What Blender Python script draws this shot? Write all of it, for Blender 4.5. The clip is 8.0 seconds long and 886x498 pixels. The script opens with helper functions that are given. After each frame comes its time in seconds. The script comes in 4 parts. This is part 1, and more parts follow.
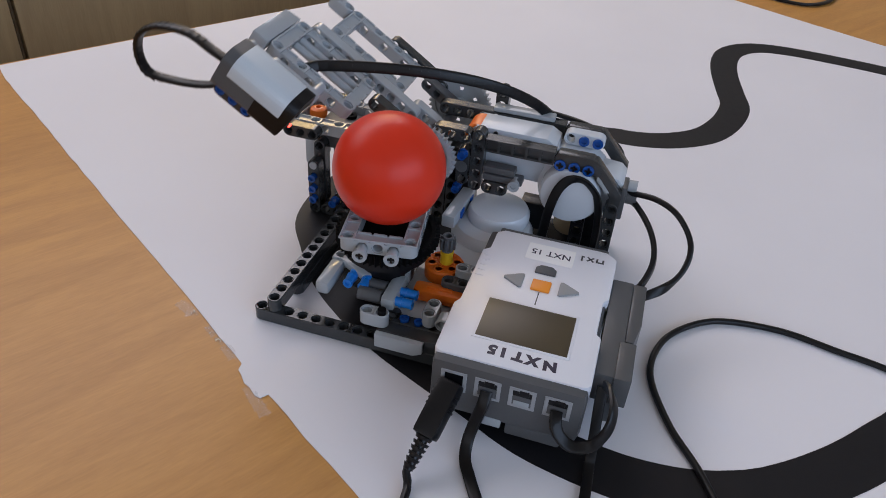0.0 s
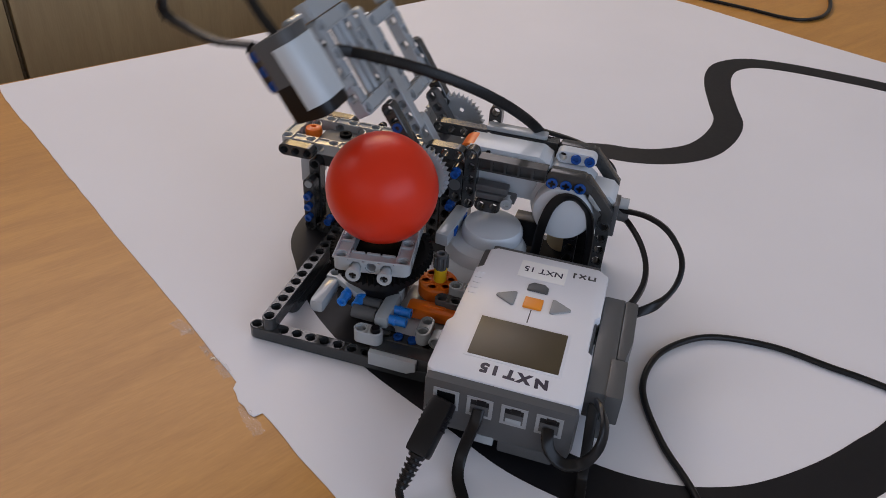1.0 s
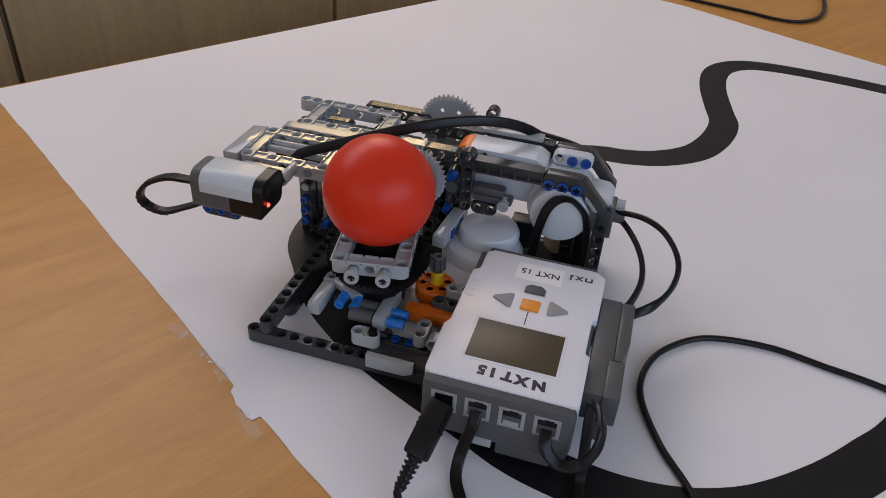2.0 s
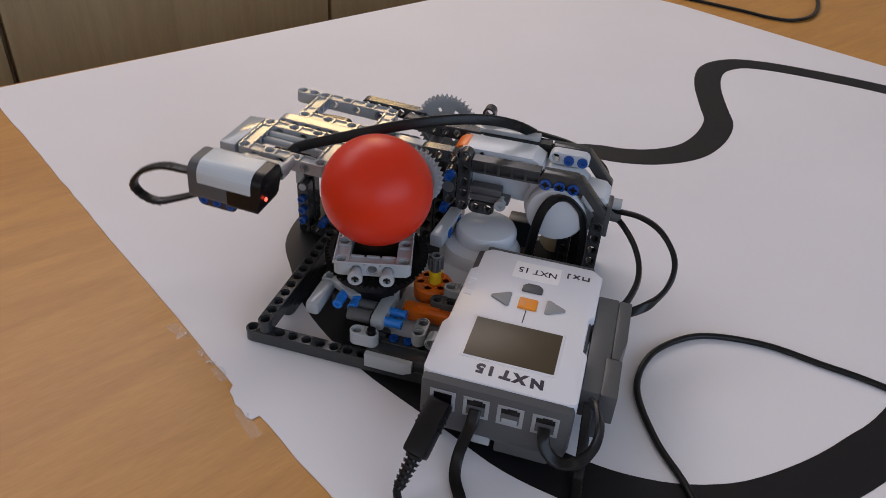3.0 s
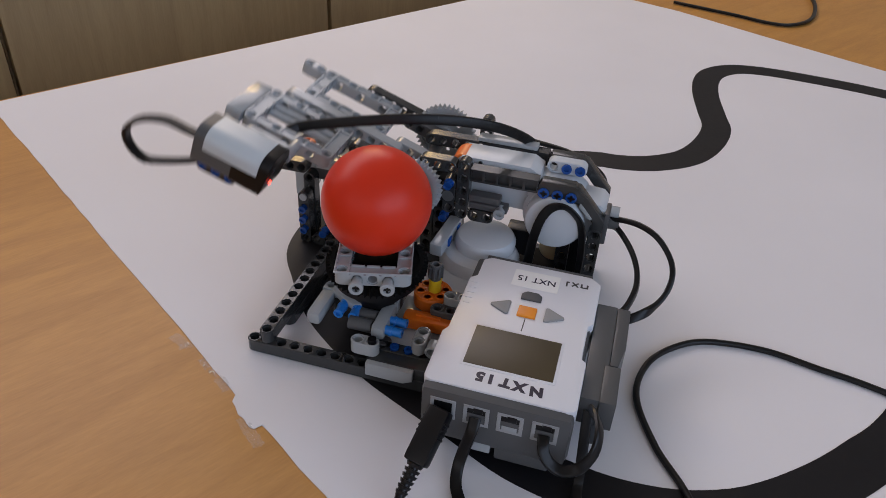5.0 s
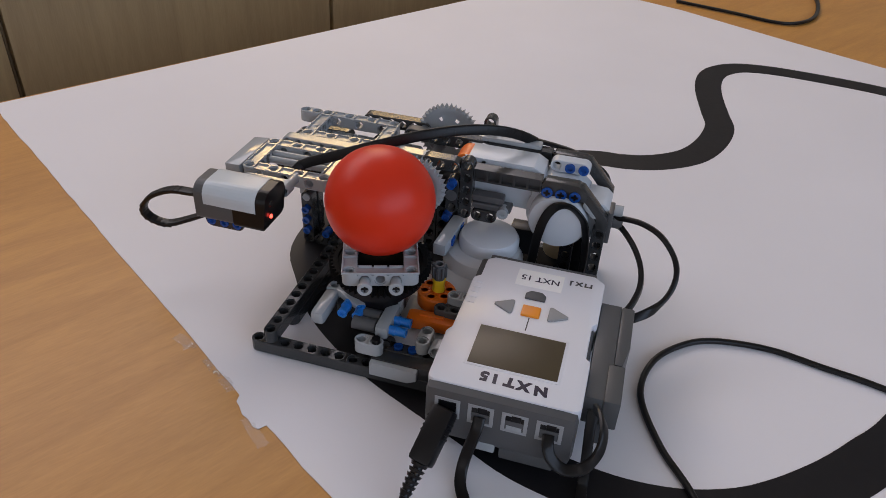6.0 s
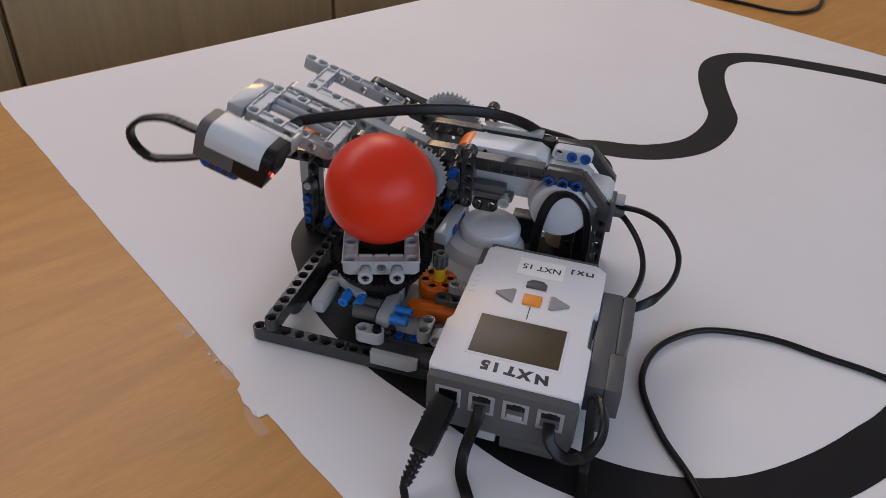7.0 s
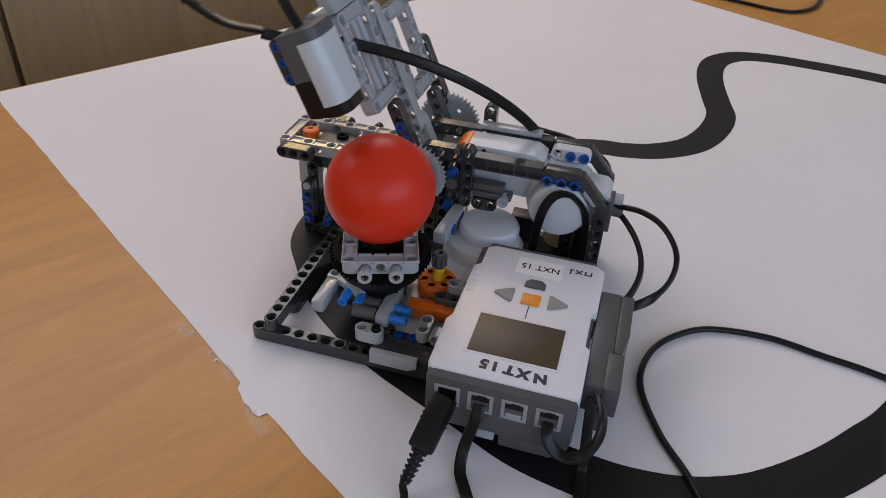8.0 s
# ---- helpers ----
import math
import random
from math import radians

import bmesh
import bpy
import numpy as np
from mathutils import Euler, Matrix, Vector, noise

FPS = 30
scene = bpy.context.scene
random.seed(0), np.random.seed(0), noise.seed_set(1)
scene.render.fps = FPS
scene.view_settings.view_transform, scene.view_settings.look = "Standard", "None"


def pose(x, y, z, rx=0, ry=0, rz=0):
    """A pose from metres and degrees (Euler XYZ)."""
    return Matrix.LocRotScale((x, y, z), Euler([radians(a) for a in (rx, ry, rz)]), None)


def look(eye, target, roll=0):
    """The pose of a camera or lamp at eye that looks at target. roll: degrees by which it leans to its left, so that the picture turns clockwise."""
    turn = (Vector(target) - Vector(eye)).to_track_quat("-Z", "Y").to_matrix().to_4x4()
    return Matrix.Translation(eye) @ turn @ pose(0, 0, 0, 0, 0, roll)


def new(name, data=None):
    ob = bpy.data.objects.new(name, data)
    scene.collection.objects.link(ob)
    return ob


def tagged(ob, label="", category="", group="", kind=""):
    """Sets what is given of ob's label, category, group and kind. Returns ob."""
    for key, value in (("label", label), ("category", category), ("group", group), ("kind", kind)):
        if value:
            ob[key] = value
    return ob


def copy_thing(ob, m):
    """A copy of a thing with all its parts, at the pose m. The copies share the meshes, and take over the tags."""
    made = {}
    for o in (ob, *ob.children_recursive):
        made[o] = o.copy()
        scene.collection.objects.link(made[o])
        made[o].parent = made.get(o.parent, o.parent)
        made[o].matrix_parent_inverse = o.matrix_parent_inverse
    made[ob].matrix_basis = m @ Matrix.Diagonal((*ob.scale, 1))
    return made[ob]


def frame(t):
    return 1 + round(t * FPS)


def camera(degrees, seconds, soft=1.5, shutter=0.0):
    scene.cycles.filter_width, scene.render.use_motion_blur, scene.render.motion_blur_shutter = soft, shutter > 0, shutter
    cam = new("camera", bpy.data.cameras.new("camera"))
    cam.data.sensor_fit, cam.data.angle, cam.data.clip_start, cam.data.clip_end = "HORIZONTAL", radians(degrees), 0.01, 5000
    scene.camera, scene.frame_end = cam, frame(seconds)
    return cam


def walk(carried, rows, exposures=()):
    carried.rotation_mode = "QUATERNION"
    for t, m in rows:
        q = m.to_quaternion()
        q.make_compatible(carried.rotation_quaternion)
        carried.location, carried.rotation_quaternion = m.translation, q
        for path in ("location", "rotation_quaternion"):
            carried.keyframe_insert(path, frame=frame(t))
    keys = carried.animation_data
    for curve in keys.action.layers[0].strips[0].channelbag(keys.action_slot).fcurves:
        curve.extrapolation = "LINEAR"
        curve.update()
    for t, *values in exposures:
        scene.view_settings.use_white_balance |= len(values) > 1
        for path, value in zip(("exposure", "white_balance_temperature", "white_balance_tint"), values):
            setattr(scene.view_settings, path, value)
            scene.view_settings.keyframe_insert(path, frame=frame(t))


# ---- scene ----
cam = camera(61.8, 8.0, soft=0.7, shutter=0.5)
walk(cam, [
    (0.0, pose(0.1696, -0.2693, 0.2772, 53.72, -3.60, 17.31)),
    (0.5, pose(0.1722, -0.2695, 0.2809, 54.21, -3.33, 17.25)),
    (1.0, pose(0.1737, -0.2691, 0.2819, 54.70, -3.31, 17.20)),
    (1.5, pose(0.1741, -0.2693, 0.2818, 54.97, -3.27, 17.06)),
    (3.0, pose(0.1724, -0.2712, 0.2834, 54.82, -3.33, 16.41)),
    (3.5, pose(0.1734, -0.2721, 0.2844, 54.94, -3.16, 16.41)),
    (4.0, pose(0.1741, -0.2719, 0.2850, 55.06, -2.94, 16.55)),
    (4.5, pose(0.1743, -0.2725, 0.2874, 55.22, -2.91, 16.33)),
    (6.0, pose(0.1733, -0.2728, 0.2870, 55.23, -2.60, 16.30)),
    (6.5, pose(0.1741, -0.2726, 0.2853, 54.97, -2.50, 16.40)),
    (7.0, pose(0.1742, -0.2724, 0.2850, 54.58, -2.50, 16.48)),
    (7.5, pose(0.1752, -0.2733, 0.2852, 54.52, -2.38, 16.53)),
    (8.0, pose(0.1743, -0.2732, 0.2865, 54.44, -2.53, 16.40)),
], exposures=[(0.0, 0.16, 6000, 8), (0.5, 0.02, 6200, 9), (1.1, 0.0, 6330, 10), (8.0, 0.0, 6330, 10)])

# ---------------------------------------------------------------- light
world = bpy.data.worlds.new("world")
scene.world = world
world.use_nodes = True
wn = world.node_tree.nodes
sky = wn.new("ShaderNodeTexSky")
sky.sky_type = "NISHITA"
sky.sun_disc = False
sky.sun_elevation = radians(32)
sky.sun_rotation = radians(-60)
wn["Background"].inputs["Strength"].default_value = 0.05
world.node_tree.links.new(sky.outputs[0], wn["Background"].inputs["Color"])
scene.view_settings.exposure = 0.0


def window_light(name, eye, target, width, height, watts, colour):
    """Skylight coming in through a window opening."""
    data = bpy.data.lights.new(name, "AREA")
    data.shape, data.size, data.size_y = "RECTANGLE", width, height
    data.energy, data.color = watts, colour
    ob = new(name, data)
    ob.matrix_basis = look(eye, target)
    return ob


ROOM = pose(-0.369, 0.2125, 0, 0, 0, 57.5)  # x runs along the table's far edge, y towards the cabinets
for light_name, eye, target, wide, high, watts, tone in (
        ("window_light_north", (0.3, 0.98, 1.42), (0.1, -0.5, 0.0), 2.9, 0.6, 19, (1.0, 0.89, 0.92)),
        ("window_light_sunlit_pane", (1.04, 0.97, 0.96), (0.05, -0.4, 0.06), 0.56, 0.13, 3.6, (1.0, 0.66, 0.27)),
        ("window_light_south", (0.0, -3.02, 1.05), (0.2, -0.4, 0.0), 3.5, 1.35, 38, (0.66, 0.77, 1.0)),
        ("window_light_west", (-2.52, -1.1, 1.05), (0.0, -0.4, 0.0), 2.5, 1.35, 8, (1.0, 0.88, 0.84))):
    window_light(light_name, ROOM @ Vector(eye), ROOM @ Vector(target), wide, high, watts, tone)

# ---------------------------------------------------------------- materials
U = 0.001  # the robot is drawn in millimetres


def mat(name, colour, rough=0.5, metal=0.0, vary=0.06, scale=60.0, bump=0.0, bump_scale=400.0, coat=0.0, spec=0.5, emit=None):
    """A surface with variation at two scales: wear over the object and fine grain."""
    m = bpy.data.materials.new(name)
    m.use_nodes = True
    nt, p = m.node_tree, m.node_tree.nodes["Principled BSDF"]
    p.inputs["Metallic"].default_value = metal
    p.inputs["Coat Weight"].default_value = coat
    p.inputs["Specular IOR Level"].default_value = spec
    tc = nt.nodes.new("ShaderNodeTexCoord")
    n1 = nt.nodes.new("ShaderNodeTexNoise")
    n1.inputs["Scale"].default_value, n1.inputs["Detail"].default_value = scale, 5
    nt.links.new(tc.outputs["Object"], n1.inputs["Vector"])
    info = nt.nodes.new("ShaderNodeObjectInfo")
    add = nt.nodes.new("ShaderNodeMath")
    add.operation = "MULTIPLY_ADD"
    nt.links.new(info.outputs["Random"], add.inputs[0])
    add.inputs[1].default_value = 0.3
    nt.links.new(n1.outputs["Fac"], add.inputs[2])
    ramp = nt.nodes.new("ShaderNodeMapRange")
    ramp.inputs["From Min"].default_value, ramp.inputs["From Max"].default_value = 0.3, 1.05
    ramp.inputs["To Min"].default_value, ramp.inputs["To Max"].default_value = 1 - vary, 1 + vary
    nt.links.new(add.outputs[0], ramp.inputs["Value"])
    mul = nt.nodes.new("ShaderNodeMix")
    mul.data_type, mul.blend_type = "RGBA", "MULTIPLY"
    mul.inputs["Factor"].default_value = 1
    mul.inputs["A"].default_value = (*colour, 1)
    nt.links.new(ramp.outputs[0], mul.inputs["B"])
    nt.links.new(mul.outputs["Result"], p.inputs["Base Color"])
    n2 = nt.nodes.new("ShaderNodeTexNoise")
    n2.inputs["Scale"].default_value, n2.inputs["Detail"].default_value = scale * 7, 3
    nt.links.new(tc.outputs["Object"], n2.inputs["Vector"])
    rr = nt.nodes.new("ShaderNodeMapRange")
    rr.inputs["To Min"].default_value, rr.inputs["To Max"].default_value = max(0.03, rough - 0.03), min(1, rough + 0.04)
    nt.links.new(n2.outputs["Fac"], rr.inputs["Value"])
    nt.links.new(rr.outputs[0], p.inputs["Roughness"])
    if bump:
        n3 = nt.nodes.new("ShaderNodeTexNoise")
        n3.inputs["Scale"].default_value, n3.inputs["Detail"].default_value = bump_scale, 4
        nt.links.new(tc.outputs["Object"], n3.inputs["Vector"])
        b = nt.nodes.new("ShaderNodeBump")
        b.inputs["Strength"].default_value, b.inputs["Distance"].default_value = bump, 0.0004
        nt.links.new(n3.outputs["Fac"], b.inputs["Height"])
        nt.links.new(b.outputs[0], p.inputs["Normal"])
    if emit:
        p.inputs["Emission Color"].default_value, p.inputs["Emission Strength"].default_value = (*emit[0], 1), emit[1]
    return m


def wood(name, light, dark, rough, angle, stretch=9.0, scale=3.0, coat=0.0, along="X"):
    """Veneer with long grain, broad bands and fine pores."""
    m = bpy.data.materials.new(name)
    m.use_nodes = True
    nt, p = m.node_tree, m.node_tree.nodes["Principled BSDF"]
    tc = nt.nodes.new("ShaderNodeTexCoord")
    mp = nt.nodes.new("ShaderNodeMapping")
    mp.inputs["Rotation"].default_value = (0, 0, radians(angle))
    mp.inputs["Scale"].default_value = (1, stretch, 1) if along == "X" else (stretch, stretch, 1)
    nt.links.new(tc.outputs["Object"], mp.inputs["Vector"])
    n1 = nt.nodes.new("ShaderNodeTexNoise")
    n1.inputs["Scale"].default_value, n1.inputs["Detail"].default_value, n1.inputs["Distortion"].default_value = scale, 6, 0.6
    n2 = nt.nodes.new("ShaderNodeTexNoise")
    n2.inputs["Scale"].default_value, n2.inputs["Detail"].default_value = scale * 14, 8
    for n in (n1, n2):
        nt.links.new(mp.outputs[0], n.inputs["Vector"])
    mix = nt.nodes.new("ShaderNodeMath")
    mix.operation = "MULTIPLY_ADD"
    nt.links.new(n2.outputs["Fac"], mix.inputs[0])
    mix.inputs[1].default_value = 0.55
    nt.links.new(n1.outputs["Fac"], mix.inputs[2])
    cr = nt.nodes.new("ShaderNodeValToRGB")
    cr.color_ramp.elements[0].position, cr.color_ramp.elements[0].color = 0.45, (*dark, 1)
    cr.color_ramp.elements[1].position, cr.color_ramp.elements[1].color = 1.05, (*light, 1)
    nt.links.new(mix.outputs[0], cr.inputs["Fac"])
    nt.links.new(cr.outputs["Color"], p.inputs["Base Color"])
    p.inputs["Roughness"].default_value = rough
    p.inputs["Coat Weight"].default_value = coat
    b = nt.nodes.new("ShaderNodeBump")
    b.inputs["Strength"].default_value, b.inputs["Distance"].default_value = 0.12, 0.0004
    nt.links.new(n2.outputs["Fac"], b.inputs["Height"])
    nt.links.new(b.outputs[0], p.inputs["Normal"])
    return m


LIGHT = mat("light_grey_plastic", (0.35, 0.375, 0.39), 0.12, spec=0.42, vary=0.02, scale=30)
DARK = mat("dark_grey_plastic", (0.036, 0.038, 0.039), 0.19, spec=0.5, vary=0.03, scale=30)
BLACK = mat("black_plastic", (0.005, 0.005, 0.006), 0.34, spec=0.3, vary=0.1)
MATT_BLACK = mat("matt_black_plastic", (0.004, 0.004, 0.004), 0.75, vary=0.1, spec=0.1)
BLUE = mat("blue_plastic", (0.012, 0.07, 0.30), 0.22, vary=0.08)
BRIGHT_BLUE = mat("bright_blue_plastic", (0.02, 0.19, 0.62), 0.28, vary=0.06)
ORANGE = mat("orange_plastic", (0.80, 0.17, 0.012), 0.30, vary=0.06)
BUTTON_ORANGE = mat("orange_rubber_button", (0.82, 0.28, 0.015), 0.4, vary=0.04)
YELLOW = mat("yellow_plastic", (0.85, 0.55, 0.02), 0.30, vary=0.05)
TAN = mat("tan_plastic", (0.42, 0.32, 0.18), 0.4, vary=0.06)
MOTOR_WHITE = mat("motor_grey_white_plastic", (0.54, 0.58, 0.62), 0.25, vary=0.015, scale=30)
WHITE = mat("white_plastic", (0.71, 0.725, 0.765), 0.30, vary=0.02, scale=30)
PANEL = mat("white_sensor_panel", (0.52, 0.57, 0.60), 0.32, vary=0.02, scale=30)
GREY_CASE = mat("mid_grey_plastic", (0.085, 0.087, 0.09), 0.42, spec=0.35, vary=0.07, bump=0.1, bump_scale=2500)
FLANK_GREY = mat("stone_grey_plastic", (0.085, 0.088, 0.09), 0.34, vary=0.03, scale=30, spec=0.4)
BUTTON_GREY = mat("grey_rubber_button", (0.27, 0.28, 0.285), 0.5, vary=0.03)
SCREEN = mat("lcd_glass", (0.062, 0.047, 0.022), 0.4, vary=0.08, spec=0.5)
STICKER = mat("paper_label", (0.82, 0.82, 0.80), 0.55, vary=0.03)
INK = mat("marker_ink", (0.012, 0.008, 0.03), 0.4, vary=0.15)
PRINT = mat("grey_print", (0.06, 0.06, 0.065), 0.5)
RED_BALL = mat("red_ball_plastic", (0.63, 0.030, 0.008), 0.35, spec=0.27, vary=0.04, scale=25, bump=0.05, bump_scale=900)
RUBBER = mat("black_cable_sheath", (0.005, 0.005, 0.0055), 0.36, spec=0.3, vary=0.15)
CHROME = mat("chrome_ring", (0.75, 0.75, 0.76), 0.18, metal=1.0)
PORT_WHITE = mat("port_rim", (0.30, 0.31, 0.32), 0.4)
LED = mat("red_led", (0.6, 0.02, 0.02), 0.2, emit=((1.0, 0.05, 0.03), 6.0))
PAPER = mat("white_plotter_paper", (0.74, 0.735, 0.76), 0.62, vary=0.05, scale=5, bump=0.05, bump_scale=700, spec=0.3)
LINE_INK = mat("printed_black_line", (0.007, 0.007, 0.009), 0.55, vary=0.12, scale=30, spec=0.3)
TAPE = mat("clear_adhesive_tape", (0.97, 0.96, 0.93), 0.07, vary=0.02, scale=90)
TAPE.node_tree.nodes["Principled BSDF"].inputs["Alpha"].default_value = 0.14
# pale gold that paints the tape's glints into the colour
GLINT = mat("painted_tape_glint", (0.82, 0.74, 0.58), 0.08, vary=0.05)
TABLE_WOOD = wood("beech_table_veneer", (0.53, 0.265, 0.058), (0.39, 0.182, 0.036), 0.40, 0, stretch=7, scale=9)
TABLE_WOOD.node_tree.nodes["Principled BSDF"].inputs["Specular IOR Level"].default_value = 0.42
CABINET_WOOD = wood("cabinet_veneer", (0.38, 0.26, 0.125), (0.28, 0.18, 0.085), 0.42, 0, stretch=14, scale=4, along="Z")
SEAM = mat("cabinet_gap", (0.03, 0.02, 0.012), 0.7)
WALL_PAINT = mat("wall_paint", (0.72, 0.68, 0.60), 0.8, vary=0.03, scale=3, bump=0.1, bump_scale=80)
FLOOR_LINO = mat("floor_linoleum", (0.25, 0.22, 0.18), 0.5, vary=0.1, scale=4)

# ---------------------------------------------------------------- mesh helpers


def finish(bm, name, material, parent=None, label="", smooth=35):
    """Link a bmesh in millimetres as one object."""
    bmesh.ops.scale(bm, vec=(U, U, U), verts=bm.verts)
    me = bpy.data.meshes.new(name)
    bm.to_mesh(me)
    bm.free()
    me.materials.append(material)
    if smooth:
        me.polygons.foreach_set("use_smooth", [True] * len(me.polygons))
        me.set_sharp_from_angle(angle=radians(smooth))
    ob = new(name, me)
    if parent:
        ob.parent = parent
    if label:
        tagged(ob, label)
    return ob


def part(name, bm, material, parent, label="", smooth=35):
    return finish(bm, name, material, parent, label, smooth)


def add_box(bm, x0, x1, y0, y1, z0, z1, bevel=0.4, m=None):
    r = bmesh.ops.create_cube(bm, size=1.0)
    vs = r["verts"]
    bmesh.ops.scale(bm, vec=(x1 - x0, y1 - y0, z1 - z0), verts=vs)
    bmesh.ops.translate(bm, vec=((x0 + x1) / 2, (y0 + y1) / 2, (z0 + z1) / 2), verts=vs)
    if m is not None:
        bmesh.ops.transform(bm, matrix=m, verts=vs)
    if bevel:
        es = {e for v in vs for e in v.link_edges}
        bmesh.ops.bevel(bm, geom=list(es), offset=bevel, segments=2, affect="EDGES", profile=0.6)
    return bm


def box(*a, **k):
    return add_box(bmesh.new(), *a, **k)


AX = {"x": (1, 2, 0), "y": (2, 0, 1), "z": (0, 1, 2)}


def add_lathe(bm, profile, centre, axis="z", seg=32):
    """Turn (radius, height) pairs round an axis; open ends with radius 0 close."""
    iu, iv, iw = AX[axis]
    rings = []
    for r, h in profile:
        ring = []
        n = 1 if r < 1e-6 else seg
        for k in range(n):
            a = 2 * math.pi * k / seg
            p = [0, 0, 0]
            p[iu], p[iv], p[iw] = r * math.cos(a), r * math.sin(a), h
            ring.append(bm.verts.new([p[i] + centre[i] for i in range(3)]))
        rings.append(ring)
    for a, b in zip(rings, rings[1:]):
        for k in range(seg):
            q = [a[k % len(a)], a[(k + 1) % len(a)], b[(k + 1) % len(b)], b[k % len(b)]]
            u = []
            for v in q:
                if v not in u:
                    u.append(v)
            if len(u) > 2:
                bm.faces.new(u)
    return bm


def lathe(*a, **k):
    return add_lathe(bmesh.new(), *a, **k)


def add_cell(bm, c, axis, half=3.9, join=(), ends=(), seg=16, hole=2.45, corner=None):
    """One module of a studless beam: a block with a counterbored hole along axis.
    join: directions in which the beam goes on; ends: directions with a rounded end; corner: the one rounded corner."""
    iu, iv, iw = AX[axis]
    joined = {(iu, 1): 0, (iu, -1): 0, (iv, 1): 0, (iv, -1): 0}
    for d, s in join:
        joined[("xyz".index(d), s)] = 1
    rounded = {("xyz".index(d), s) for d, s in ends}

    def outline(inset):
        pts = []
        for k in range(seg):
            a = 2 * math.pi * (k + 0.0) / seg
            cu, cv = math.cos(a), math.sin(a)
            rnd = ((iu, 1) in rounded and cu > 1e-6) or ((iu, -1) in rounded and cu < -1e-6) or \
                  ((iv, 1) in rounded and cv > 1e-6) or ((iv, -1) in rounded and cv < -1e-6)
            if corner and cu * corner[0] > 1e-6 and cv * corner[1] > 1e-6:
                rnd = True
            s = 1.0 if rnd else 1 / max(abs(cu), abs(cv))
            u, v = cu * s * 4.0, cv * s * 4.0
            if rnd:
                u, v = u * (1 - inset / 4), v * (1 - inset / 4)
            else:
                for i, (w, ind) in enumerate(((u, iu), (v, iv))):
                    if abs(w) > 3.9 and not joined[(ind, 1 if w > 0 else -1)]:
                        w = w * (1 - inset / 4)
                    if i == 0:
                        u = w
                    else:
                        v = w
            pts.append((u, v))
        return pts

    def ring(pts, h):
        out = []
        for u, v in pts:
            p = [0, 0, 0]
            p[iu], p[iv], p[iw] = u + c[iu], v + c[iv], h + c[iw]
            out.append(bm.verts.new(p))
        return out

    def circ(r):
        return [(r * math.cos(2 * math.pi * k / seg), r * math.sin(2 * math.pi * k / seg)) for k in range(seg)]

    o0, o1 = outline(0.1), outline(0.5)
    loops = [ring(circ(hole), half - 0.9), ring(circ(3.05), half - 0.9), ring(circ(3.05), half), ring(o1, half), ring(o0, half - 0.4),
             ring(o0, -half + 0.4), ring(o1, -half), ring(circ(3.05), -half), ring(circ(3.05), -half + 0.9), ring(circ(hole), -half + 0.9)]
    loops.append(loops[0])
    for a, b in zip(loops, loops[1:]):
        for k in range(seg):
            bm.faces.new((a[k], b[k], b[(k + 1) % seg], a[(k + 1) % seg]))


def add_beam(bm, start, along, n, axis, sign=1, sides=None, half=3.9):
    """n modules from start along x, y or z; axis: the holes' direction; sides: modules whose holes turn the other way."""
    i = "xyz".index(along)
    other = next(a for a in "xyz" if a not in (axis, along))
    for k in range(n):
        c = list(start)
        c[i] += sign * 8 * k
        j, e = [], []
        (j if k else e).append((along, -sign))
        (j if k < n - 1 else e).append((along, sign))
        ax = other if sides and k in sides else axis
        add_cell(bm, c, ax, half, j, e if ax == axis else [])
    bmesh.ops.remove_doubles(bm, verts=bm.verts, dist=0.02)
    return bm


def beam(*a, **k):
    return add_beam(bmesh.new(), *a, **k)


def add_frame(bm, corner, nx, ny, z):
    """An open frame of nx by ny modules with holes that alternate up and sideways."""
    x0, y0 = corner
    for i in range(nx):
        for j in range(ny):
            if 0 < i < nx - 1 and 0 < j < ny - 1:
                continue
            edge_x, edge_y = i in (0, nx - 1), j in (0, ny - 1)
            jn = []
            if edge_y:
                jn += [("x", s) for s in (-1, 1) if 0 <= i + s < nx]
            if edge_x:
                jn += [("y", s) for s in (-1, 1) if 0 <= j + s < ny]
            long_x = nx >= ny
            if edge_x and edge_y:
                ax = "z"
            elif edge_y:
                ax = "z" if long_x and i % 2 == 0 else "y"
            else:
                ax = "z" if not long_x and j % 2 == 0 else "x"
            c = (x0 + 8 * i, y0 + 8 * j, z)
            if edge_x and edge_y:
                add_cell(bm, c, ax, 3.9, jn, corner=(-1 if i == 0 else 1, -1 if j == 0 else 1))
                continue
            first = len(bm.verts)
            add_cell(bm, c, ax, 3.9, jn)
            if ax == "z":
                continue
            # a shallow pocket between two thin walls over each sideways hole
            bm.verts.ensure_lookup_table()
            for v in list(bm.verts)[first:]:
                if v.co.z > z + 2.9:
                    v.co.z = z + 2.9
            for sd in (-1, 1):
                lo, hi = sorted((sd * 2.9, sd * 3.88))
                if edge_y:
                    add_box(bm, c[0] - 3.4, c[0] + 3.4, c[1] + lo, c[1] + hi, z + 2.7, z + 3.9, bevel=0)
                else:
                    add_box(bm, c[0] + lo, c[0] + hi, c[1] - 3.4, c[1] + 3.4, z + 2.7, z + 3.9, bevel=0)
    bmesh.ops.remove_doubles(bm, verts=bm.verts, dist=0.02)
    return bm


